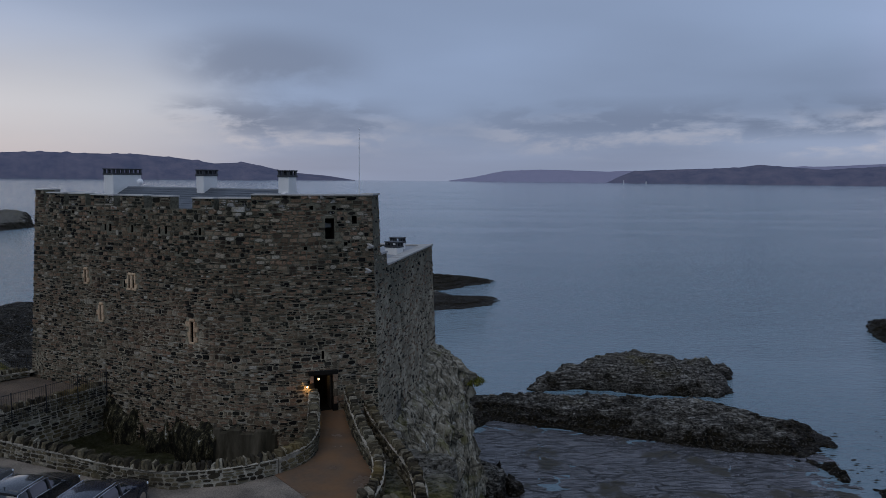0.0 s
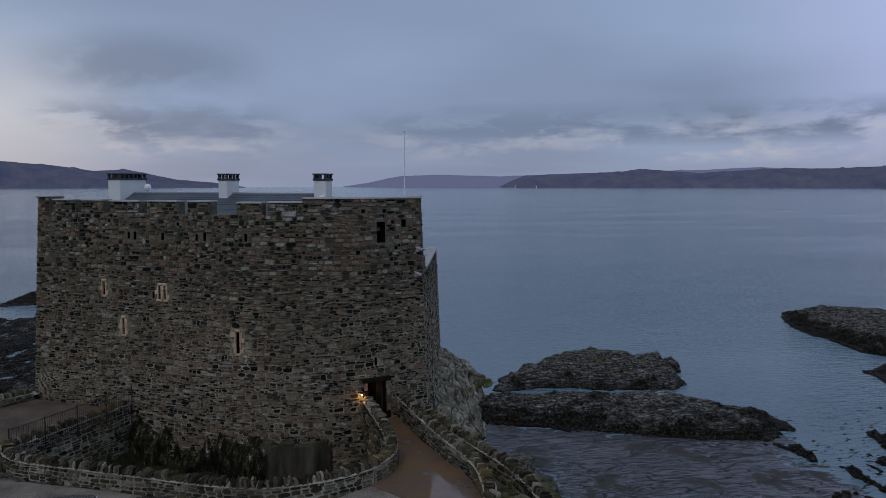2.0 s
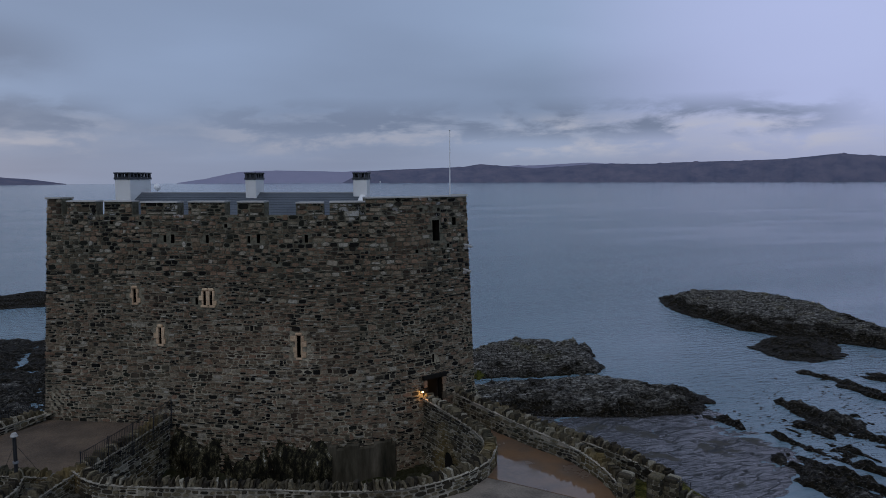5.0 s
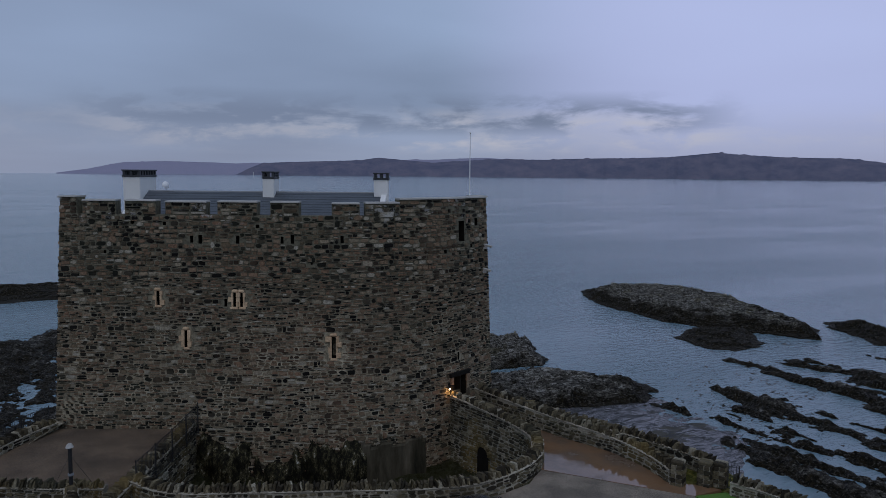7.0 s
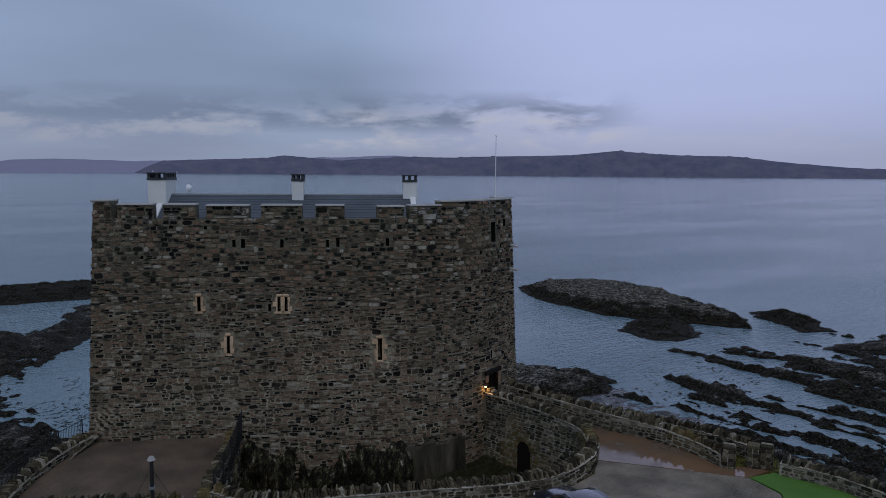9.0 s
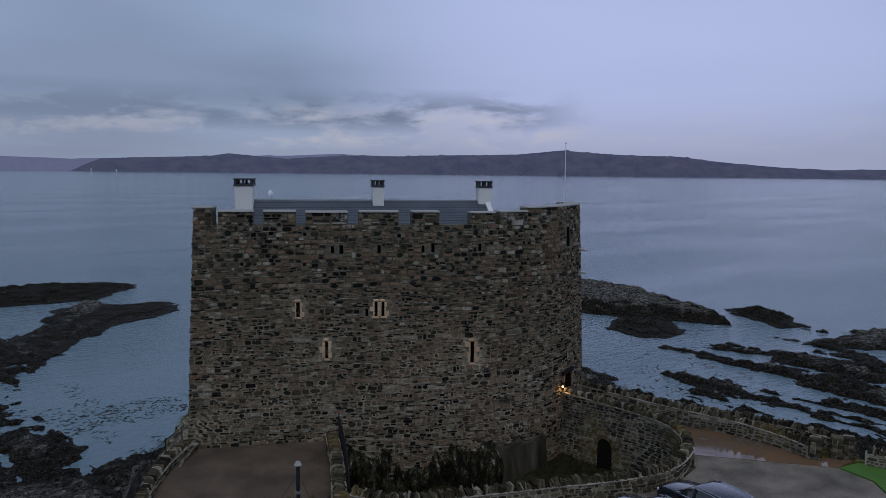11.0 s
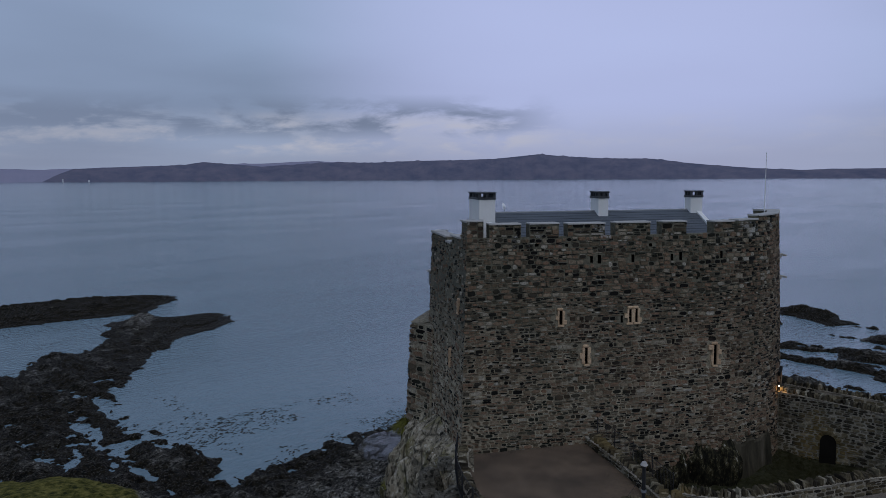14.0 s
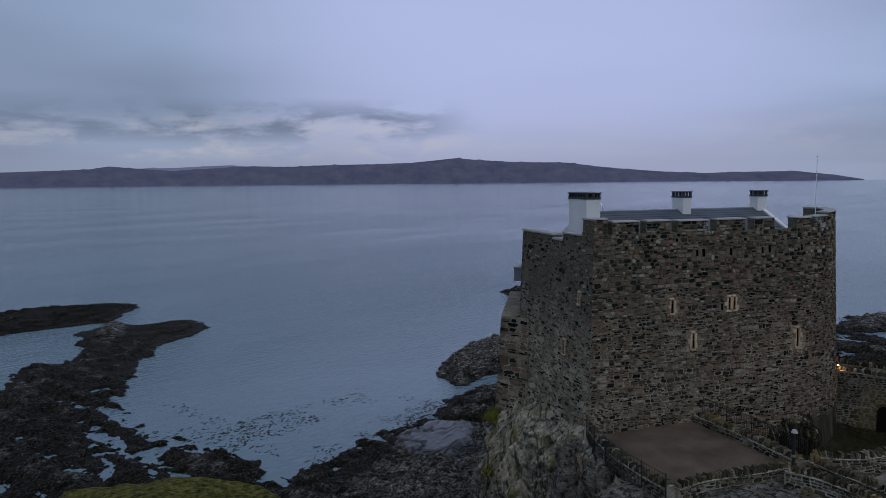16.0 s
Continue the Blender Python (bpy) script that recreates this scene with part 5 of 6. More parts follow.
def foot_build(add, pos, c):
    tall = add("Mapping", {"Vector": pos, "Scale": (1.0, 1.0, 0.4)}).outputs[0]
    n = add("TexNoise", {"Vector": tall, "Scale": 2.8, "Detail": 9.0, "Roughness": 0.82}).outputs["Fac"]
    # near-black stops paint shaded hollows as well as moss; the palest is lichen
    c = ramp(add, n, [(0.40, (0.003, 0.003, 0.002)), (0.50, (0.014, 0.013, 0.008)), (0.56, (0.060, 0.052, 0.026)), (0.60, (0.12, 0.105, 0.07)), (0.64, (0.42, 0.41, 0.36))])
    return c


def build_crag(label, line, profile, seed):
    """Crag that carries a castle wall: a sloping apron at the wall, then an upright face split by cracks."""
    steps = [0.0]
    for a, b in zip(line, line[1:]):
        steps.append(steps[-1] + math.dist(a[:2], b[:2]) + 0.5 * abs(a[5] - b[5]) + 1.2)
    ss = np.arange(0, steps[-1], 0.14)
    bx, by, top, nx, ny, reach = [np.interp(ss, steps, [p[i] for p in line]) for i in range(6)]
    size = np.hypot(nx, ny)
    legs = [0.0]
    for a, b in zip(profile, profile[1:]):
        legs.append(legs[-1] + math.dist(a, b))
    ps = np.arange(0, legs[-1], 0.14)
    out, drop = np.interp(ps, legs, [p[0] for p in profile]), np.interp(ps, legs, [p[1] for p in profile])
    sg, pg = np.meshgrid(ss, ps)
    upright = smooth(pg, 0.6, 3.0)
    lip = 0.5 * fbm(ss, 0 * ss, 3.2, seed, 3)
    o = out[:, None] * reach[None, :]
    o = o + upright * (0.55 * fbm(sg, pg / 5, 1.5, seed + 1, 4) - 0.7 * np.clip(1 - np.abs(fbm(sg, pg / 7, 2.2, seed + 2, 3)) / 0.16, 0, 1)) + (0.16 + 0.30 * upright) * fbm(sg, pg, 1.3, seed + 3, 4, 0.6) * smooth(pg, 0.0, 0.5)
    o = o + 0.13 * fbm(sg, pg, 0.7, seed + 6, 3, 0.7) * smooth(pg, 0.2, 0.8)
    z = top[None, :] - drop[:, None] + lip[None, :] * smooth(pg, 0.2, 2.0) + 0.3 * fbm(sg, pg, 1.6, seed + 4, 4) * smooth(pg, 0.2, 1.0)
    x, y = bx[None, :] + nx / size * o, by[None, :] + ny / size * o
    verts = np.stack([x, y, z], -1).reshape(-1, 3)
    n, m = len(ss), len(ps)
    faces = [(j * n + i, (j + 1) * n + i, (j + 1) * n + i + 1, j * n + i + 1) for j in range(m - 1) for i in range(n - 1)]
    ob = mesh_object("crag", verts.tolist(), faces, M_CLIFF)
    return tagged(ob, label, "rock", group="crags under the castle")


APRON = [(-0.5, -0.15), (0.1, 0.0), (0.6, 0.55), (1.3, 1.2), (1.9, 2.4), (2.2, 4.5), (2.5, 7.5), (2.9, 12.5)]
# base line: place, top of the rock, way out, how far it reaches out
build_crag("lichened grey crag with upright cracks under the castle wall",
           [(-14.5, 60.4, 11.6, -0.45, 0.9, 0.7), (-18.6, 57.8, 11.9, -0.5, 0.86, 0.8), (-21.3, 55.9, 12.6, -0.85, 0.5, 1.1), (-22.4, 54.2, 13.3, -0.85, 0.53, 1.25),
            (-24.6, 50.7, 13.3, -0.85, 0.53, 1.15), (-26.6, 47.5, 13.5, -0.83, 0.55, 1.0), (-28.8, 45.0, 13.1, -0.72, 0.69, 0.55), (-30.6, 43.2, 12.9, -0.68, 0.73, 0.5)], APRON, 501)
build_crag("steep mossy crag with white lichen beside the castle entrance",
           [(-3.3, 38.4, 12.3, 0.98, -0.1, 0.7), (-3.8, 40.6, 11.4, 0.97, -0.2, 0.8), (-2.9, 45.2, 11.7, 0.975, -0.22, 1.1), (-1.6, 51.0, 12.1, 0.975, -0.22, 1.45), (-0.4, 56.2, 13.4, 0.97, 0.0, 1.6),
            (-0.1, 57.3, 13.5, 0.8, 0.6, 1.5), (-1.6, 58.0, 12.8, 0.4, 0.91, 1.1), (-8.0, 60.8, 10.5, 0.41, 0.91, 0.8)], APRON, 541)

M_TUFT = material("mossy_grass", ((0.055, 0.060, 0.012), (0.20, 0.19, 0.035)), 0.9, spec=0.1)


def build_tuft(centre, wide, tall, count, seed):
    """Clump of drooping grass blades on the crag."""
    rng = random.Random(seed)
    verts, faces = [], []
    for _ in range(count):
        a, r = rng.uniform(0, 2 * math.pi), wide * math.sqrt(rng.random())
        root = Vector(centre) + Vector((r * math.cos(a), r * math.sin(a), tall * (1 - (r / wide) ** 2) * rng.uniform(0.5, 1.0)))
        lean = Vector((math.cos(a), math.sin(a), 0)) * rng.uniform(0.1, 0.4)
        side = Vector((-math.sin(a), math.cos(a), 0)) * rng.uniform(0.02, 0.05)
        high = rng.uniform(0.15, 0.4)
        k = len(verts)
        verts += [root - side, root + side, root + lean * 0.6 + side * 0.7 + Vector((0, 0, high)), root + lean * 0.6 - side * 0.7 + Vector((0, 0, high)), root + lean * 1.5 + Vector((0, 0, high * 0.4))]
        faces += [(k, k + 1, k + 2, k + 3), (k + 3, k + 2, k + 4)]
    ob = mesh_object("grass_tuft", verts, faces, M_TUFT)
    tagged(ob, "mossy green and yellow grass clump on the crag", "grass", group="grass on the crags")


for spot in (((-21.9, 57.1, 10.9), 1.1, 0.8, 700, 61), ((-24.3, 55.6, 8.2), 0.8, 0.7, 400, 62), ((3.1, 55.4, 10.3), 0.8, 0.4, 300, 63)):
    build_tuft(*spot)

M_FOOT = material("moss_and_hollow_bedrock", (0, 0, 0), 0.85, build=foot_build, bump=1.0, bump_scale=4.0, spec=0.08)
build_rock_foot()


def skirt_build(add, pos, c):
    """Old cement render: upright water stains and moss."""
    tall = add("Mapping", {"Vector": pos, "Scale": (1.1, 1.1, 0.2)}).outputs[0]
    n = add("TexNoise", {"Vector": tall, "Scale": 1.1, "Detail": 6.0, "Roughness": 0.65}).outputs["Fac"]
    return ramp(add, n, [(0.34, (0.010, 0.009, 0.005)), (0.46, (0.036, 0.031, 0.019)), (0.58, (0.066, 0.056, 0.038)), (0.70, (0.11, 0.095, 0.068))])


def build_skirt():
    m = material("stained_cement_render", (0, 0, 0), 0.85, build=skirt_build, bump=0.3, bump_scale=9.0, spec=0.2)
    ss, zs = np.arange(15.8, 19.7, 0.19), np.arange(9.4, 13.0, 0.2)
    sg, zg = np.meshgrid(ss, zs)
    out = 0.12 + 0.05 * (12.9 - zg) + 0.03 * fbm(sg, zg, 1.2, 321, 3)
    out = np.where(zg > 12.55 + 0.3 * fbm(sg, zg * 0, 1.6, 322, 3), -0.05, out)
    out[:, 0] = out[:, -1] = -0.05
    verts = [NORTH.at(s, z, o) for s, z, o in zip(sg.ravel(), zg.ravel(), out.ravel())]
    n, k = len(ss), len(zs)
    faces = [(j * n + i, j * n + i + 1, (j + 1) * n + i + 1, (j + 1) * n + i) for j in range(k - 1) for i in range(n - 1)]
    tagged(mesh_object("render_skirt", verts, faces, m, castle), "stained cement render skirt")


build_skirt()

# ---- stone dykes round the moat, the ramp and the yard ----
COPE_RNG = random.Random(21)


def cope_meshes(count):
    out = []
    for _ in range(count):
        bm = bmesh.new()
        bmesh.ops.create_cube(bm, size=1.0)
        bmesh.ops.bevel(bm, geom=list(bm.edges), offset=0.11, segments=1, affect="EDGES")
        for v in bm.verts:
            lean = 1.0 - 0.55 * COPE_RNG.random() * (v.co.z > 0)
            v.co = Vector((v.co.x * lean, v.co.y * lean, v.co.z)) + Vector([COPE_RNG.uniform(-0.12, 0.12) for _ in range(3)])
        me = bpy.data.meshes.new("cope_stone")
        bm.to_mesh(me)
        bm.free()
        me.materials.append(M_DYKE_PIECE)
        out.append(me)
    return out


COPES = cope_meshes(12)


def rounded(line, n=4):
    """A smooth line through the points."""
    pts = [Vector(p) for p in line]
    pts = [pts[0] * 2 - pts[1]] + pts + [pts[-1] * 2 - pts[-2]]
    out = []
    for a, b, c, d in zip(pts, pts[1:], pts[2:], pts[3:]):
        for i in range(n):
            t = i / n
            out.append(0.5 * ((2 * b) + (c - a) * t + (2 * a - 5 * b + 4 * c - d) * t * t + (3 * b - a - 3 * c + d) * t ** 3))
    out.append(pts[-2])
    return [tuple(p) for p in out]


def dyke(label, line, base_right, base_left, top, thick=0.5, cope=0.26, end_top=None, skip=(), name="stone_wall"):
    """A mortared rubble dyke with upright cope stones. Its right and left faces may start at different depths."""
    rng = COPE_RNG
    line = rounded(line)
    w = thing(name, label, "wall", kind="structure")
    right = Face(line, 0.0)
    left = Face(line[::-1], 0.0)
    total = right.length
    end_top = top if end_top is None else end_top
    crest = lambda s: top + (end_top - top) * s / total
    n = max(4, int(total / 0.5))
    verts, faces = [], []
    for i in range(n + 1):
        s = total * i / n
        t = crest(s) - 0.04
        verts += [right.at(s, base_right, thick / 2), right.at(s, t, thick / 2), right.at(s, t, -thick / 2), right.at(s, base_left, -thick / 2)]
    for i in range(n):
        k = 4 * i
        faces += [(k, k + 4, k + 5, k + 1), (k + 1, k + 5, k + 6, k + 2), (k + 2, k + 6, k + 7, k + 3)]
    faces += [(0, 1, 2, 3), (4 * n + 3, 4 * n + 2, 4 * n + 1, 4 * n)]
    mesh_object("core", verts, faces, M_MORTAR_DARK, w)
    cells = {0: [], 1: []}
    for side, base in ((0, base_right), (1, base_left)):
        for c in courses(rng, 0.05, total - 0.05, base, max(top, end_top) - 0.05, (0.12, 0.26), (1.0, 2.6)):
            s = c[0] if side == 0 else total - c[0]
            if c[1] + c[3] / 2 < crest(s) - 0.02 and not any(h.covers(s, c[1], 0.12) for h in skip):
                cells[side].append(c)
    lay_stones("rubble_stone", cells[0], lambda s, z, o: right.at(s, z, thick / 2 + o), rng, M_DYKE, w, 0.07, 0.042)
    lay_stones("rubble_stone", cells[1], lambda s, z, o: left.at(s, z, thick / 2 + o), rng, M_DYKE, w, 0.07, 0.042)
    for f in (right, left):
        vs, fs = [], []
        for i in range(n + 1):
            s = total * i / n
            t = crest(s if f is right else total - s)
            vs += [f.at(s, t - 0.085, thick / 2 + 0.03), f.at(s, t - 0.04, thick / 2 + 0.06 + 0.02 * math.sin(s * 9)), f.at(s, t - 0.025, thick / 2 - 0.08)]
        for i in range(n):
            k = 3 * i
            fs += [(k, k + 3, k + 4, k + 1), (k + 1, k + 4, k + 5, k + 2)]
        mesh_object("mortar_bed", vs, fs, M_BED, w)
    if cope:
        s = 0.08
        while s < total - 0.08:
            wid = rng.choice((rng.uniform(0.06, 0.13), rng.uniform(0.10, 0.20)))
            tall = cope * rng.uniform(0.6, 1.35)
            ob = new("cope_stone", rng.choice(COPES))
            ob.parent = w
            ob.matrix_basis = right.matrix(min(s + wid / 2, total), crest(s) - 0.04 + tall / 2, rng.uniform(-0.04, 0.04)) @ pose(0, 0, 0, rng.uniform(-9, 9), rng.uniform(-20, 20), rng.uniform(-16, 16)) @ Matrix.Diagonal((wid * 0.98, thick * rng.uniform(0.8, 1.1), tall, 1))
            s += wid
    return w, right


M_MORTAR_DARK = material("old_mortar", ((0.15, 0.13, 0.095), (0.44, 0.395, 0.31)), 0.9, bump=0.5)
M_BED = material("pale_mortar_bed", ((0.10, 0.085, 0.06), (0.48, 0.43, 0.34)), 0.9, bump=0.5)
G = GROUND_Z
MOAT_LINE = [(-24.5, 36.4), (-23.4, 34.5), (-20.2, 32.75), (-16.7, 31.0), (-14.5, 29.9), (-12.1, 29.2), (-9.6, 29.65), (-8.0, 30.55)]
dyke("old rubble moat wall with rough upright cope stones", MOAT_LINE, G - 0.3, 9.6, 14.05, 0.5)
PASSAGE = [(-8.0, 30.55), (-7.05, 31.8), (-6.75, 33.3), (-6.95, 35.8), (-7.35, 39.0)]
passage_wall, passage_face = dyke("rubble side wall of the entrance ramp above the moat", PASSAGE, G - 0.3, 9.6, 14.05, 0.5, end_top=14.5, skip=())
RAMP_IN = [(-5.45, 39.4), (-4.85, 36.2), (-4.15, 33.0), (-3.45, 30.3), (-3.4, 28.0), (-3.75, 26.2)]
dyke("low rubble wall along the entrance ramp with cope stones", RAMP_IN, G - 0.3, 12.4, 14.5, 0.45, end_top=13.95)
RAMP_OUT = [(-4.3, 38.6), (-3.7, 35.8), (-2.8, 32.6), (-1.8, 29.0), (-1.55, 25.8)]
dyke("outer rubble wall above the shore with cope stones", RAMP_OUT, 12.2, 9.0, 13.95, 0.45)
dyke("rubble wall beside the lawn above the shore", [(-2.55, 24.1), (-2.0, 22.0), (-2.3, 19.0), (-3.5, 14.0)], 12.4, G - 0.3, 13.95, 0.5)
YARD_E = [(-20.75, 43.6), (-22.2, 41.0), (-23.6, 38.7), (-24.9, 36.7)]
dyke("rubble retaining wall between the yard and the moat", YARD_E, G - 0.3, 9.6, 13.75, 0.55)
YARD_W = [(-26.9, 47.2), (-28.6, 45.6), (-30.4, 43.3), (-32.0, 40.4)]
dyke("low rubble wall at the seaward edge of the yard", YARD_W, 10.5, G - 0.3, 13.7, 0.5)
YARD_S = [(-31.8, 40.3), (-30.1, 39.7), (-27.8, 38.2), (-25.6, 37.0)]
dyke("low rubble wall closing the gravel yard", YARD_S, G - 0.6, G - 0.3, 13.75, 0.45)
dyke("low rubble wall beside the yard path", [(-26.9, 36.9), (-27.1, 35.2), (-28.2, 33.0), (-31, 29.5)], G - 0.4, G - 0.4, 13.95, 0.45)
dyke("low rubble wall beside the yard path", [(-24.9, 36.3), (-25.7, 35.0), (-26.8, 32.7), (-29.5, 28.8)], G - 0.4, G - 0.4, 13.95, 0.45)


def build_arch():
    """Arched postern in the ramp's side wall, facing the moat; a near-black plate paints the shade within."""
    m = passage_face.matrix(5.9, 10.35, -0.25)
    a = thing("door_2", "dark arched postern in the ramp's side wall", "door", kind="structure", at=m)
    half, spring, n = 0.45, 1.55, 10
    arc = [(-half, 0)] + [(-half * math.cos(math.pi * i / n), spring + half * math.sin(math.pi * i / n)) for i in range(n + 1)] + [(half, 0)]
    verts = [(x, 0.10, z) for x, z in arc] + [(x, 0.092, z) for x, z in arc]
    k = len(arc)
    mesh_object("opening", verts, [tuple(range(k - 1, -1, -1)), tuple(range(k, 2 * k))] + [(i, (i + 1) % k, k + (i + 1) % k, k + i) for i in range(k)], M_INNER_SHADE, a)
    for i in range(n):
        t = math.pi * (i + 0.5) / n
        box_part("voussoir", (0.14, 0.14, 0.22), Matrix.Translation((-(half + 0.1) * math.cos(t), 0.10, spring + (half + 0.1) * math.sin(t))) @ Matrix.Rotation(t - math.pi / 2, 4, "Y"), M_DYKE_PIECE, a, 0.015)


build_arch()

# ---- surfaces on the plateau ----
RAMP = [(-8.05, 30.3), (-6.85, 31.9), (-6.5, 33.4), (-6.7, 36.0), (-7.0, 39.3), (-5.6, 39.9), (-5.05, 36.2), (-4.35, 33.0), (-3.65, 30.3), (-3.6, 28.0), (-3.9, 26.2), (-2.9, 25.3), (-2.6, 24.6), (-4.1, 24.75)]
tagged(slab("ramp_paving", RAMP, G - 0.1, G + 0.075, M_PAVING), "wet brown concrete ramp to the castle door", "paving", kind="structure")
PARK = [(-24.0, 33.9), (-20.2, 32.3), (-16.7, 30.6), (-14.5, 29.5), (-12.1, 28.8), (-9.4, 29.25), (-8.05, 30.3), (-4.1, 24.75), (-4.6, 23.0), (-6.4, 21.5), (-8.2, 18), (-6, 5), (-20, -20), (-45, 5), (-34, 26)]
tagged(slab("car_park", PARK, G - 0.2, G + 0.05, M_GRAVEL), "grey-brown gravel car park", "gravel", kind="structure")
LAWN = [(-4.1, 24.7), (-2.7, 24.3), (-2.25, 22.0), (-2.5, 19.0), (-3.6, 14.2), (-5.5, 10), (-8.0, 18), (-6.3, 21.5), (-4.55, 23.0)]
tagged(slab("lawn", LAWN, G - 0.2, G + 0.10, M_LAWN), "short bright green lawn", "lawn", kind="structure")
YARD = [(-26.7, 47.0), (-20.95, 43.75), (-22.4, 40.9), (-23.8, 38.6), (-25.5, 37.2), (-27.8, 38.4), (-30.1, 39.9), (-31.7, 40.5), (-30.2, 43.2), (-28.4, 45.4)]
tagged(slab("gravel_yard", YARD, G - 0.2, G + 0.06, M_YARD), "brown gravel yard at the foot of the castle wall", "gravel", kind="structure")
PATH_Y = [(-26.7, 36.7), (-25.1, 36.5), (-25.9, 35.0), (-27.0, 32.6), (-29.6, 28.7), (-30.8, 29.3), (-28.0, 33.0), (-26.9, 35.2)]
tagged(slab("yard_path", PATH_Y, G - 0.2, G + 0.04, M_YARD), "gravel path between low walls", "path", kind="structure")


def build_fence(label, line, z, tall=1.05):
    f = thing("railing", label, "fence")
    face = Face(rounded(line), 0.0)
    n = max(2, round(face.length / 1.8))
    for i in range(n + 1):
        p = face.at(face.length * i / n, z)
        part("post", tube(bmesh.new(), p, p + Vector((0, 0, tall + 0.06)), 0.03, n=6), M_IRON, f)
    for k in range(n):
        a, b = face.at(face.length * k / n, z), face.at(face.length * (k + 1) / n, z)
        for h in (0.12, tall - 0.03):
            part("rail", tube(bmesh.new(), a + Vector((0, 0, h)), b + Vector((0, 0, h)), 0.017, n=6), M_IRON, f)
        for j in range(1, 15):
            p = a.lerp(b, j / 15)
            part("bar", tube(bmesh.new(), p + Vector((0, 0, 0.1)), p + Vector((0, 0, tall)), 0.009, n=4), M_IRON, f)


build_fence("black iron railing along the moat side of the yard", [(-20.40, 43.40), (-21.85, 40.80), (-23.25, 38.50), (-24.45, 36.60)], G - 0.15, 1.6)
build_fence("black iron railing along the seaward side of the yard", [(-27.12, 47.45), (-28.88, 45.80), (-30.70, 43.48), (-32.3, 40.55)], G - 0.25, 1.45)


def build_gate():
    for x, y, h in ((-3.75, 26.0, 1.0), (-2.75, 25.35, 1.0), (-2.2, 25.0, 0.95)):
        p = thing("gate_pier", "squat rubble gate pier", "pier", group="gate piers", at=pose(x, y, G, 0, 0, 25))
        box_part("shaft", (0.5, 0.5, h), Matrix.Translation((0, 0, h / 2)), M_MORTAR_DARK, p, 0.04)
        for i in range(5):
            for side in range(4):
                for k in (-1, 1):
                    m = Matrix.Rotation(side * math.pi / 2, 4, "Z") @ Matrix.Translation((k * 0.125, -0.26, (i + 0.5) * h / 5))
                    box_part("stone", (COPE_RNG.uniform(0.18, 0.24), 0.1, h / 5 - 0.03), m, M_DYKE_PIECE, p, 0.015)
        for k in (-1, 1):
            box_part("cap_stone", (0.26, 0.55, 0.2), Matrix.Translation((k * 0.14, 0, h + 0.08)) @ Matrix.Rotation(k * 0.1, 4, "Y"), M_DYKE_PIECE, p, 0.05)
    g = thing("iron_gate", "black iron gate between stone piers", "gate", at=pose(-2.2, 24.6, G, 0, 0, -60))
    for x in (-0.45, 0.45):
        part("stile", tube(bmesh.new(), (x, 0, 0.05), (x, 0, 1.15), 0.022, n=6), M_IRON, g)
    for z in (0.12, 1.05):
        part("rail", tube(bmesh.new(), (-0.45, 0, z), (0.45, 0, z), 0.016, n=6), M_IRON, g)
    for i in range(1, 8):
        part("bar", tube(bmesh.new(), (-0.45 + 0.9 * i / 8, 0, 0.1), (-0.45 + 0.9 * i / 8, 0, 1.2), 0.01, n=4), M_IRON, g)


build_gate()


def build_post():
    p = thing("vent_pipe", "dark metal vent pipe with a pale domed cap and stay wires", "pipe", at=pose(-26.9, 36.6, G))
    part("pipe", tube(bmesh.new(), (0, 0, 0), (0, 0, 2.5), 0.08, 0.075, 12), M_IRON, p)
    part("collar", tube(bmesh.new(), (0, 0, 1.35), (0, 0, 1.45), 0.11, n=12), M_LEAD, p)
    part("cap", tube(bmesh.new(), (0, 0, 2.52), (0, 0, 2.66), 0.16, 0.09, 14), M_COPING, p, "pale domed cap")
    for x, y in ((1.2, 0.6), (-0.9, 1.0)):
        part("stay_wire", tube(bmesh.new(), (0, 0, 2.2), (x, y, 0.0), 0.008, n=4), M_IRON, p)


build_post()

# ---- cars ----


def paint(name, colour):
    m = bpy.data.materials.new(name)
    m.use_nodes = True
    add = nodes_of(m.node_tree)
    pos = add("NewGeometry").outputs["Position"]
    drops = add("TexNoise", {"Vector": pos, "Scale": 40.0, "Detail": 3.0}).outputs["Fac"]
    r = add("MapRange", {0: drops, 1: 0.4, 2: 0.7, 3: 0.18, 4: 0.34}).outputs[0]
    sh = add("BsdfPrincipled", {"Base Color": (*colour, 1), "Metallic": 0.35, "Roughness": r, "Coat Weight": 0.8, "Coat Roughness": 0.05})
    m.node_tree.links.new(sh.outputs[0], add("OutputMaterial").inputs["Surface"])
    return m


M_CHROME = material("chrome_trim", ((0.62, 0.63, 0.65), (0.7, 0.7, 0.72)), 0.2, 1.0)
M_GLASS = material("tinted_car_glass", ((0.015, 0.02, 0.022), (0.02, 0.026, 0.028)), 0.06, 0.0, spec=0.8)
M_TYRE = material("tyre_rubber", ((0.015, 0.015, 0.015), (0.028, 0.028, 0.028)), 0.8)
M_LIGHT = material("lamp_lens", ((0.6, 0.62, 0.65), (0.72, 0.74, 0.76)), 0.1)
M_REDLENS = material("rear_lens", ((0.3, 0.01, 0.01), (0.4, 0.02, 0.02)), 0.15)


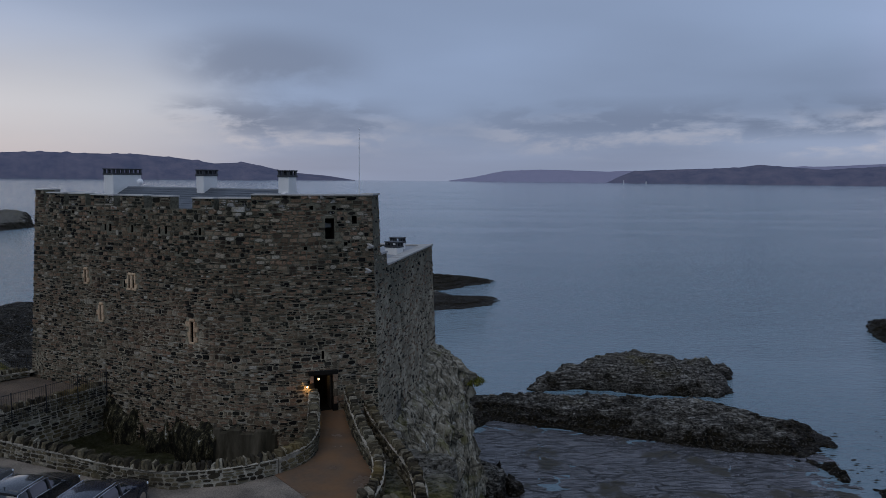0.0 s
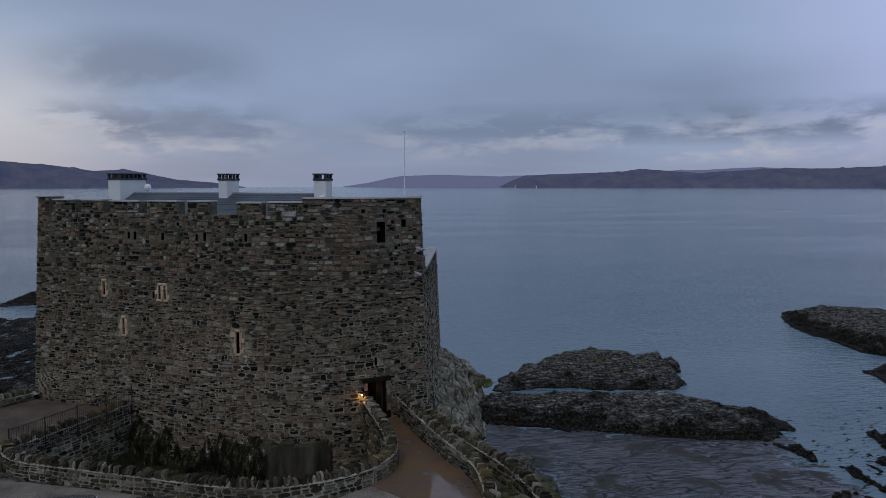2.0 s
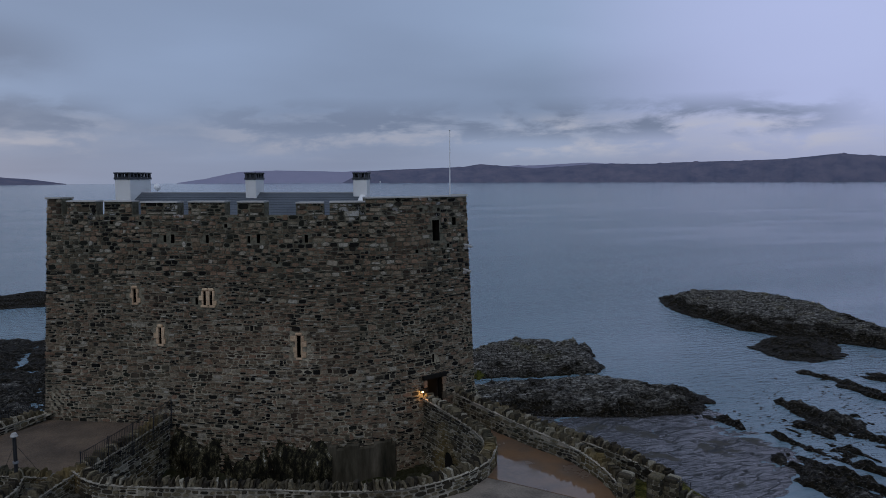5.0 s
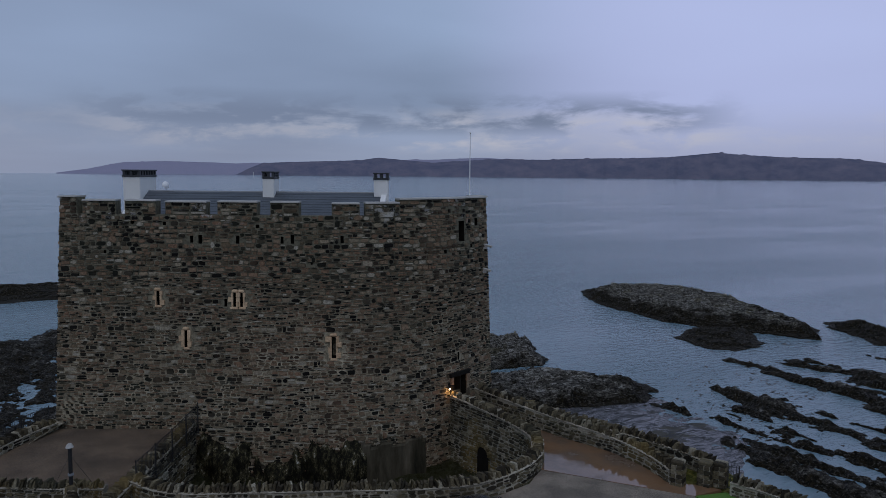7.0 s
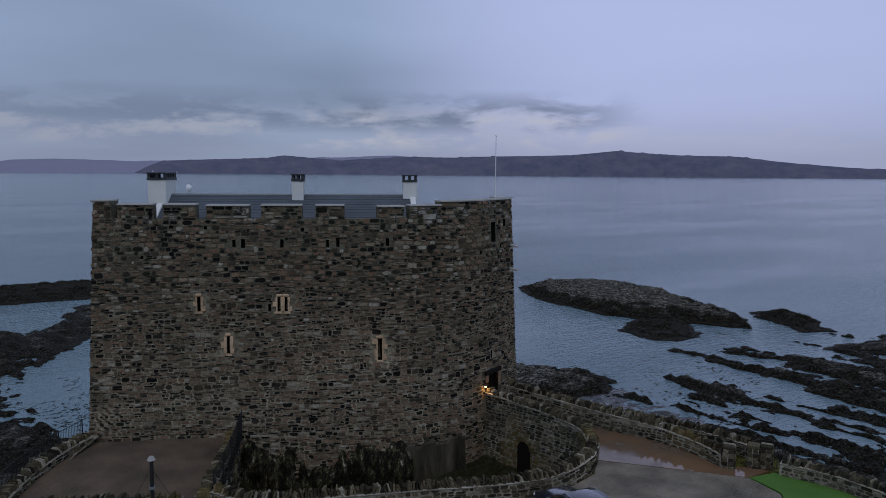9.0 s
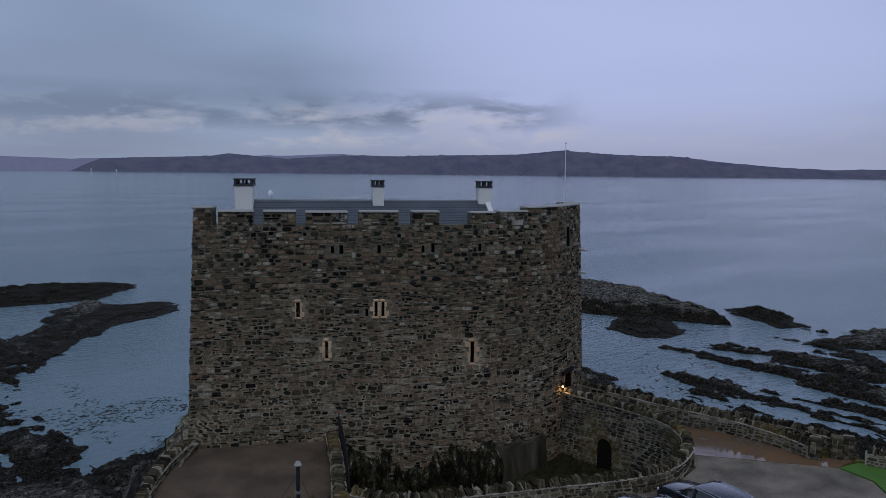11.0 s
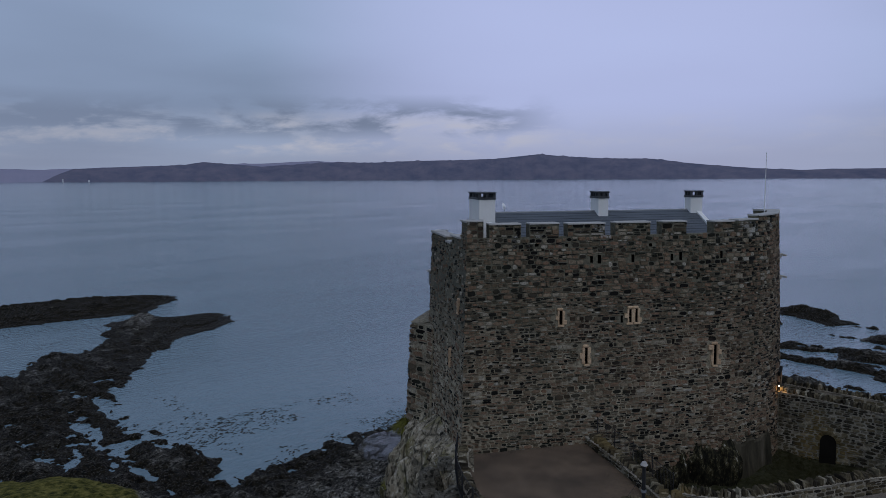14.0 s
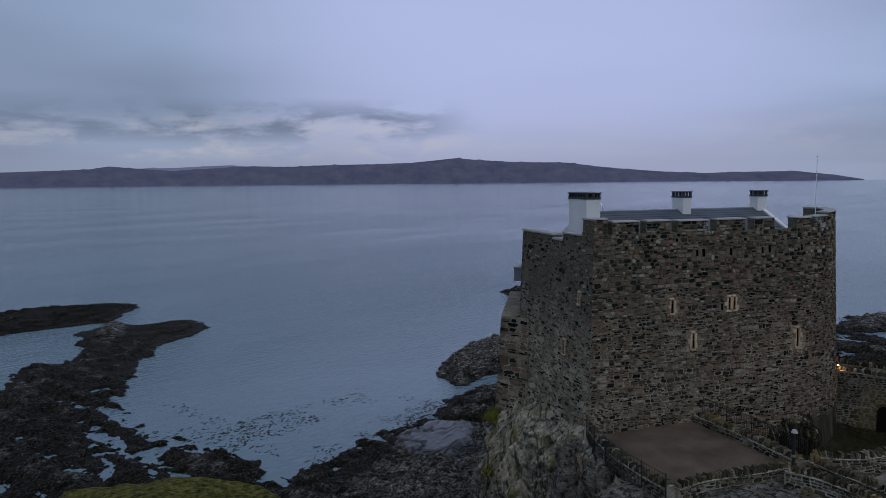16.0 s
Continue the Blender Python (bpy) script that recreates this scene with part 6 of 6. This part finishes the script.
def loft(sections, mat, name, parent, label=""):
    """A skin over rings of equal count, closed at both ends."""
    verts = [v for ring in sections for v in ring]
    k = len(sections[0])
    faces = [(i * k + j, i * k + (j + 1) % k, (i + 1) * k + (j + 1) % k, (i + 1) * k + j) for i in range(len(sections) - 1) for j in range(k)]
    faces += [tuple(range(k - 1, -1, -1)), tuple(range((len(sections) - 1) * k, len(sections) * k))]
    ob = mesh_object(name, verts, faces, mat, parent, smooth=True)
    ob.data.set_sharp_from_angle(angle=radians(38))
    return tagged(ob, label)


def ring(y, half, z0, z1, tuck=0.06, crown=0.03):
    pts = [(-half + tuck, z0), (-half, z0 + 0.12), (-half, (z0 + z1) / 2), (-half + 0.05, z1 - 0.06), (-half + 0.14, z1)]
    pts += [(0, z1 + crown)]
    pts += [(-x, z) for x, z in pts[4::-1]]
    return [(x, y, z) for x, z in pts]


def build_car(colour, label, at, estate=True):
    c = thing("car", label, "car", group="parked cars", at=at)
    body_paint = paint("car_paint", colour)
    secs = [ring(2.22, 0.62, 0.36, 0.66), ring(2.12, 0.78, 0.26, 0.76), ring(1.75, 0.88, 0.2, 0.86), ring(0.95, 0.91, 0.2, 0.95), ring(0.6, 0.92, 0.2, 0.98), ring(-0.6, 0.92, 0.2, 0.99), ring(-1.5, 0.91, 0.2, 0.99), ring(-2.05, 0.86, 0.24, 0.97), ring(-2.25, 0.76, 0.34, 0.9)]
    body = loft(secs, body_paint, "body", c)
    back = -2.0 if estate else -1.7

    def hoop(y, half, top, low=0.95):
        return [(-half - 0.0, y, low), (-half + 0.10, y, (low + top) / 2 + 0.06), (-half + 0.2, y, top - 0.03), (-half + 0.34, y, top + 0.01), (0, y, top + 0.035),
                (half - 0.34, y, top + 0.01), (half - 0.2, y, top - 0.03), (half - 0.10, y, (low + top) / 2 + 0.06), (half, y, low)]
    loft([hoop(1.0, 0.82, 0.97), hoop(0.25, 0.86, 1.42), hoop(-0.4, 0.87, 1.47), hoop(-1.3, 0.86, 1.45), hoop(back + 0.12, 0.82, 1.30 if estate else 1.15), hoop(back - 0.12, 0.80, 0.99)], M_GLASS, "glasshouse", c, "dark tinted glass")
    rings = []
    for y, lift, sc in ((0.22, -0.01, 0.92), (-0.3, 0.055, 1.0), (-1.2, 0.045, 1.0), (back + 0.25, -0.03, 0.94)):
        rings.append([(x * 0.87 * sc, y, z + lift) for x, z in ((-0.80, 1.40), (-0.5, 1.445), (0, 1.465), (0.5, 1.445), (0.80, 1.40), (0.7, 1.36), (-0.7, 1.36))])
    loft(rings, body_paint, "roof", c)
    for side in (-1, 1):
        part("roof_rail", tube(bmesh.new(), (side * 0.66, 0.05, 1.50), (side * 0.66, back + 0.5, 1.47), 0.018, n=6), M_CHROME, c, "bright chrome roof rail")
        bm = bmesh.new()
        path = [(0.95, 0.985, 0.9), (0.35, 1.385, 0.725), (-0.5, 1.43, 0.715), (-1.45, 1.38, 0.725), (-1.95, 1.0, 0.88), (0.95, 0.985, 0.9)]
        for (y0, z0, x0), (y1, z1, x1) in zip(path, path[1:]):
            tube(bm, (side * x0, y0, z0), (side * x1, y1, z1), 0.016, n=5)
        part("window_trim", bm, M_CHROME, c, "bright chrome trim round the side windows")
        for y in (0.1, -0.95):
            box_part("pillar", (0.05, 0.09, 0.5), Matrix.Translation((side * 0.81, y, 1.18)) @ Matrix.Rotation(side * -0.36, 4, "Y"), M_IRON, c)
        m = part("mirror", box(bmesh.new(), (0.2, 0.12, 0.14), Matrix.Translation((side * 1.0, 0.75, 1.03)), 0.03), body_paint, c)
        box_part("headlight", (0.3, 0.2, 0.12), Matrix.Translation((side * 0.62, 2.08, 0.66)) @ Matrix.Rotation(side * -0.35, 4, "Z"), M_LIGHT, c, 0.03)
        box_part("tail_light", (0.2, 0.12, 0.2), Matrix.Translation((side * 0.7, -2.17, 0.82)), M_REDLENS, c, 0.02)
        for y in (1.42, -1.38):
            w = part("wheel", tube(bmesh.new(), (side * 0.70, y, 0.33), (side * 0.925, y, 0.33), 0.33, n=22), M_TYRE, c)
            part("rim", tube(bmesh.new(), (side * 0.9, y, 0.33), (side * 0.935, y, 0.33), 0.22, n=14), M_CHROME, w, "alloy wheel rim")
    box_part("grille", (0.7, 0.08, 0.18), Matrix.Translation((0, 2.2, 0.52)), M_IRON, c, 0.02)
    box_part("number_plate", (0.5, 0.02, 0.11), Matrix.Translation((0, -2.26, 0.62)), M_WHITE, c)
    part("aerial", tube(bmesh.new(), (0, back + 0.55, 1.47), (0, back + 0.42, 1.56), 0.02, 0.01, 6), M_IRON, c)
    return c


build_car((0.012, 0.018, 0.035), "dark blue estate car with chrome roof rails by the wall", pose(-13.9, 26.1, G + 0.05, 0, 0, -12))
build_car((0.02, 0.024, 0.03), "dark grey saloon car parked by the moat wall", pose(-16.9, 26.8, G + 0.05, 0, 0, -11), False)
build_car((0.16, 0.17, 0.18), "silver-grey car parked by the moat wall", pose(-19.9, 27.5, G + 0.05, 0, 0, -9))
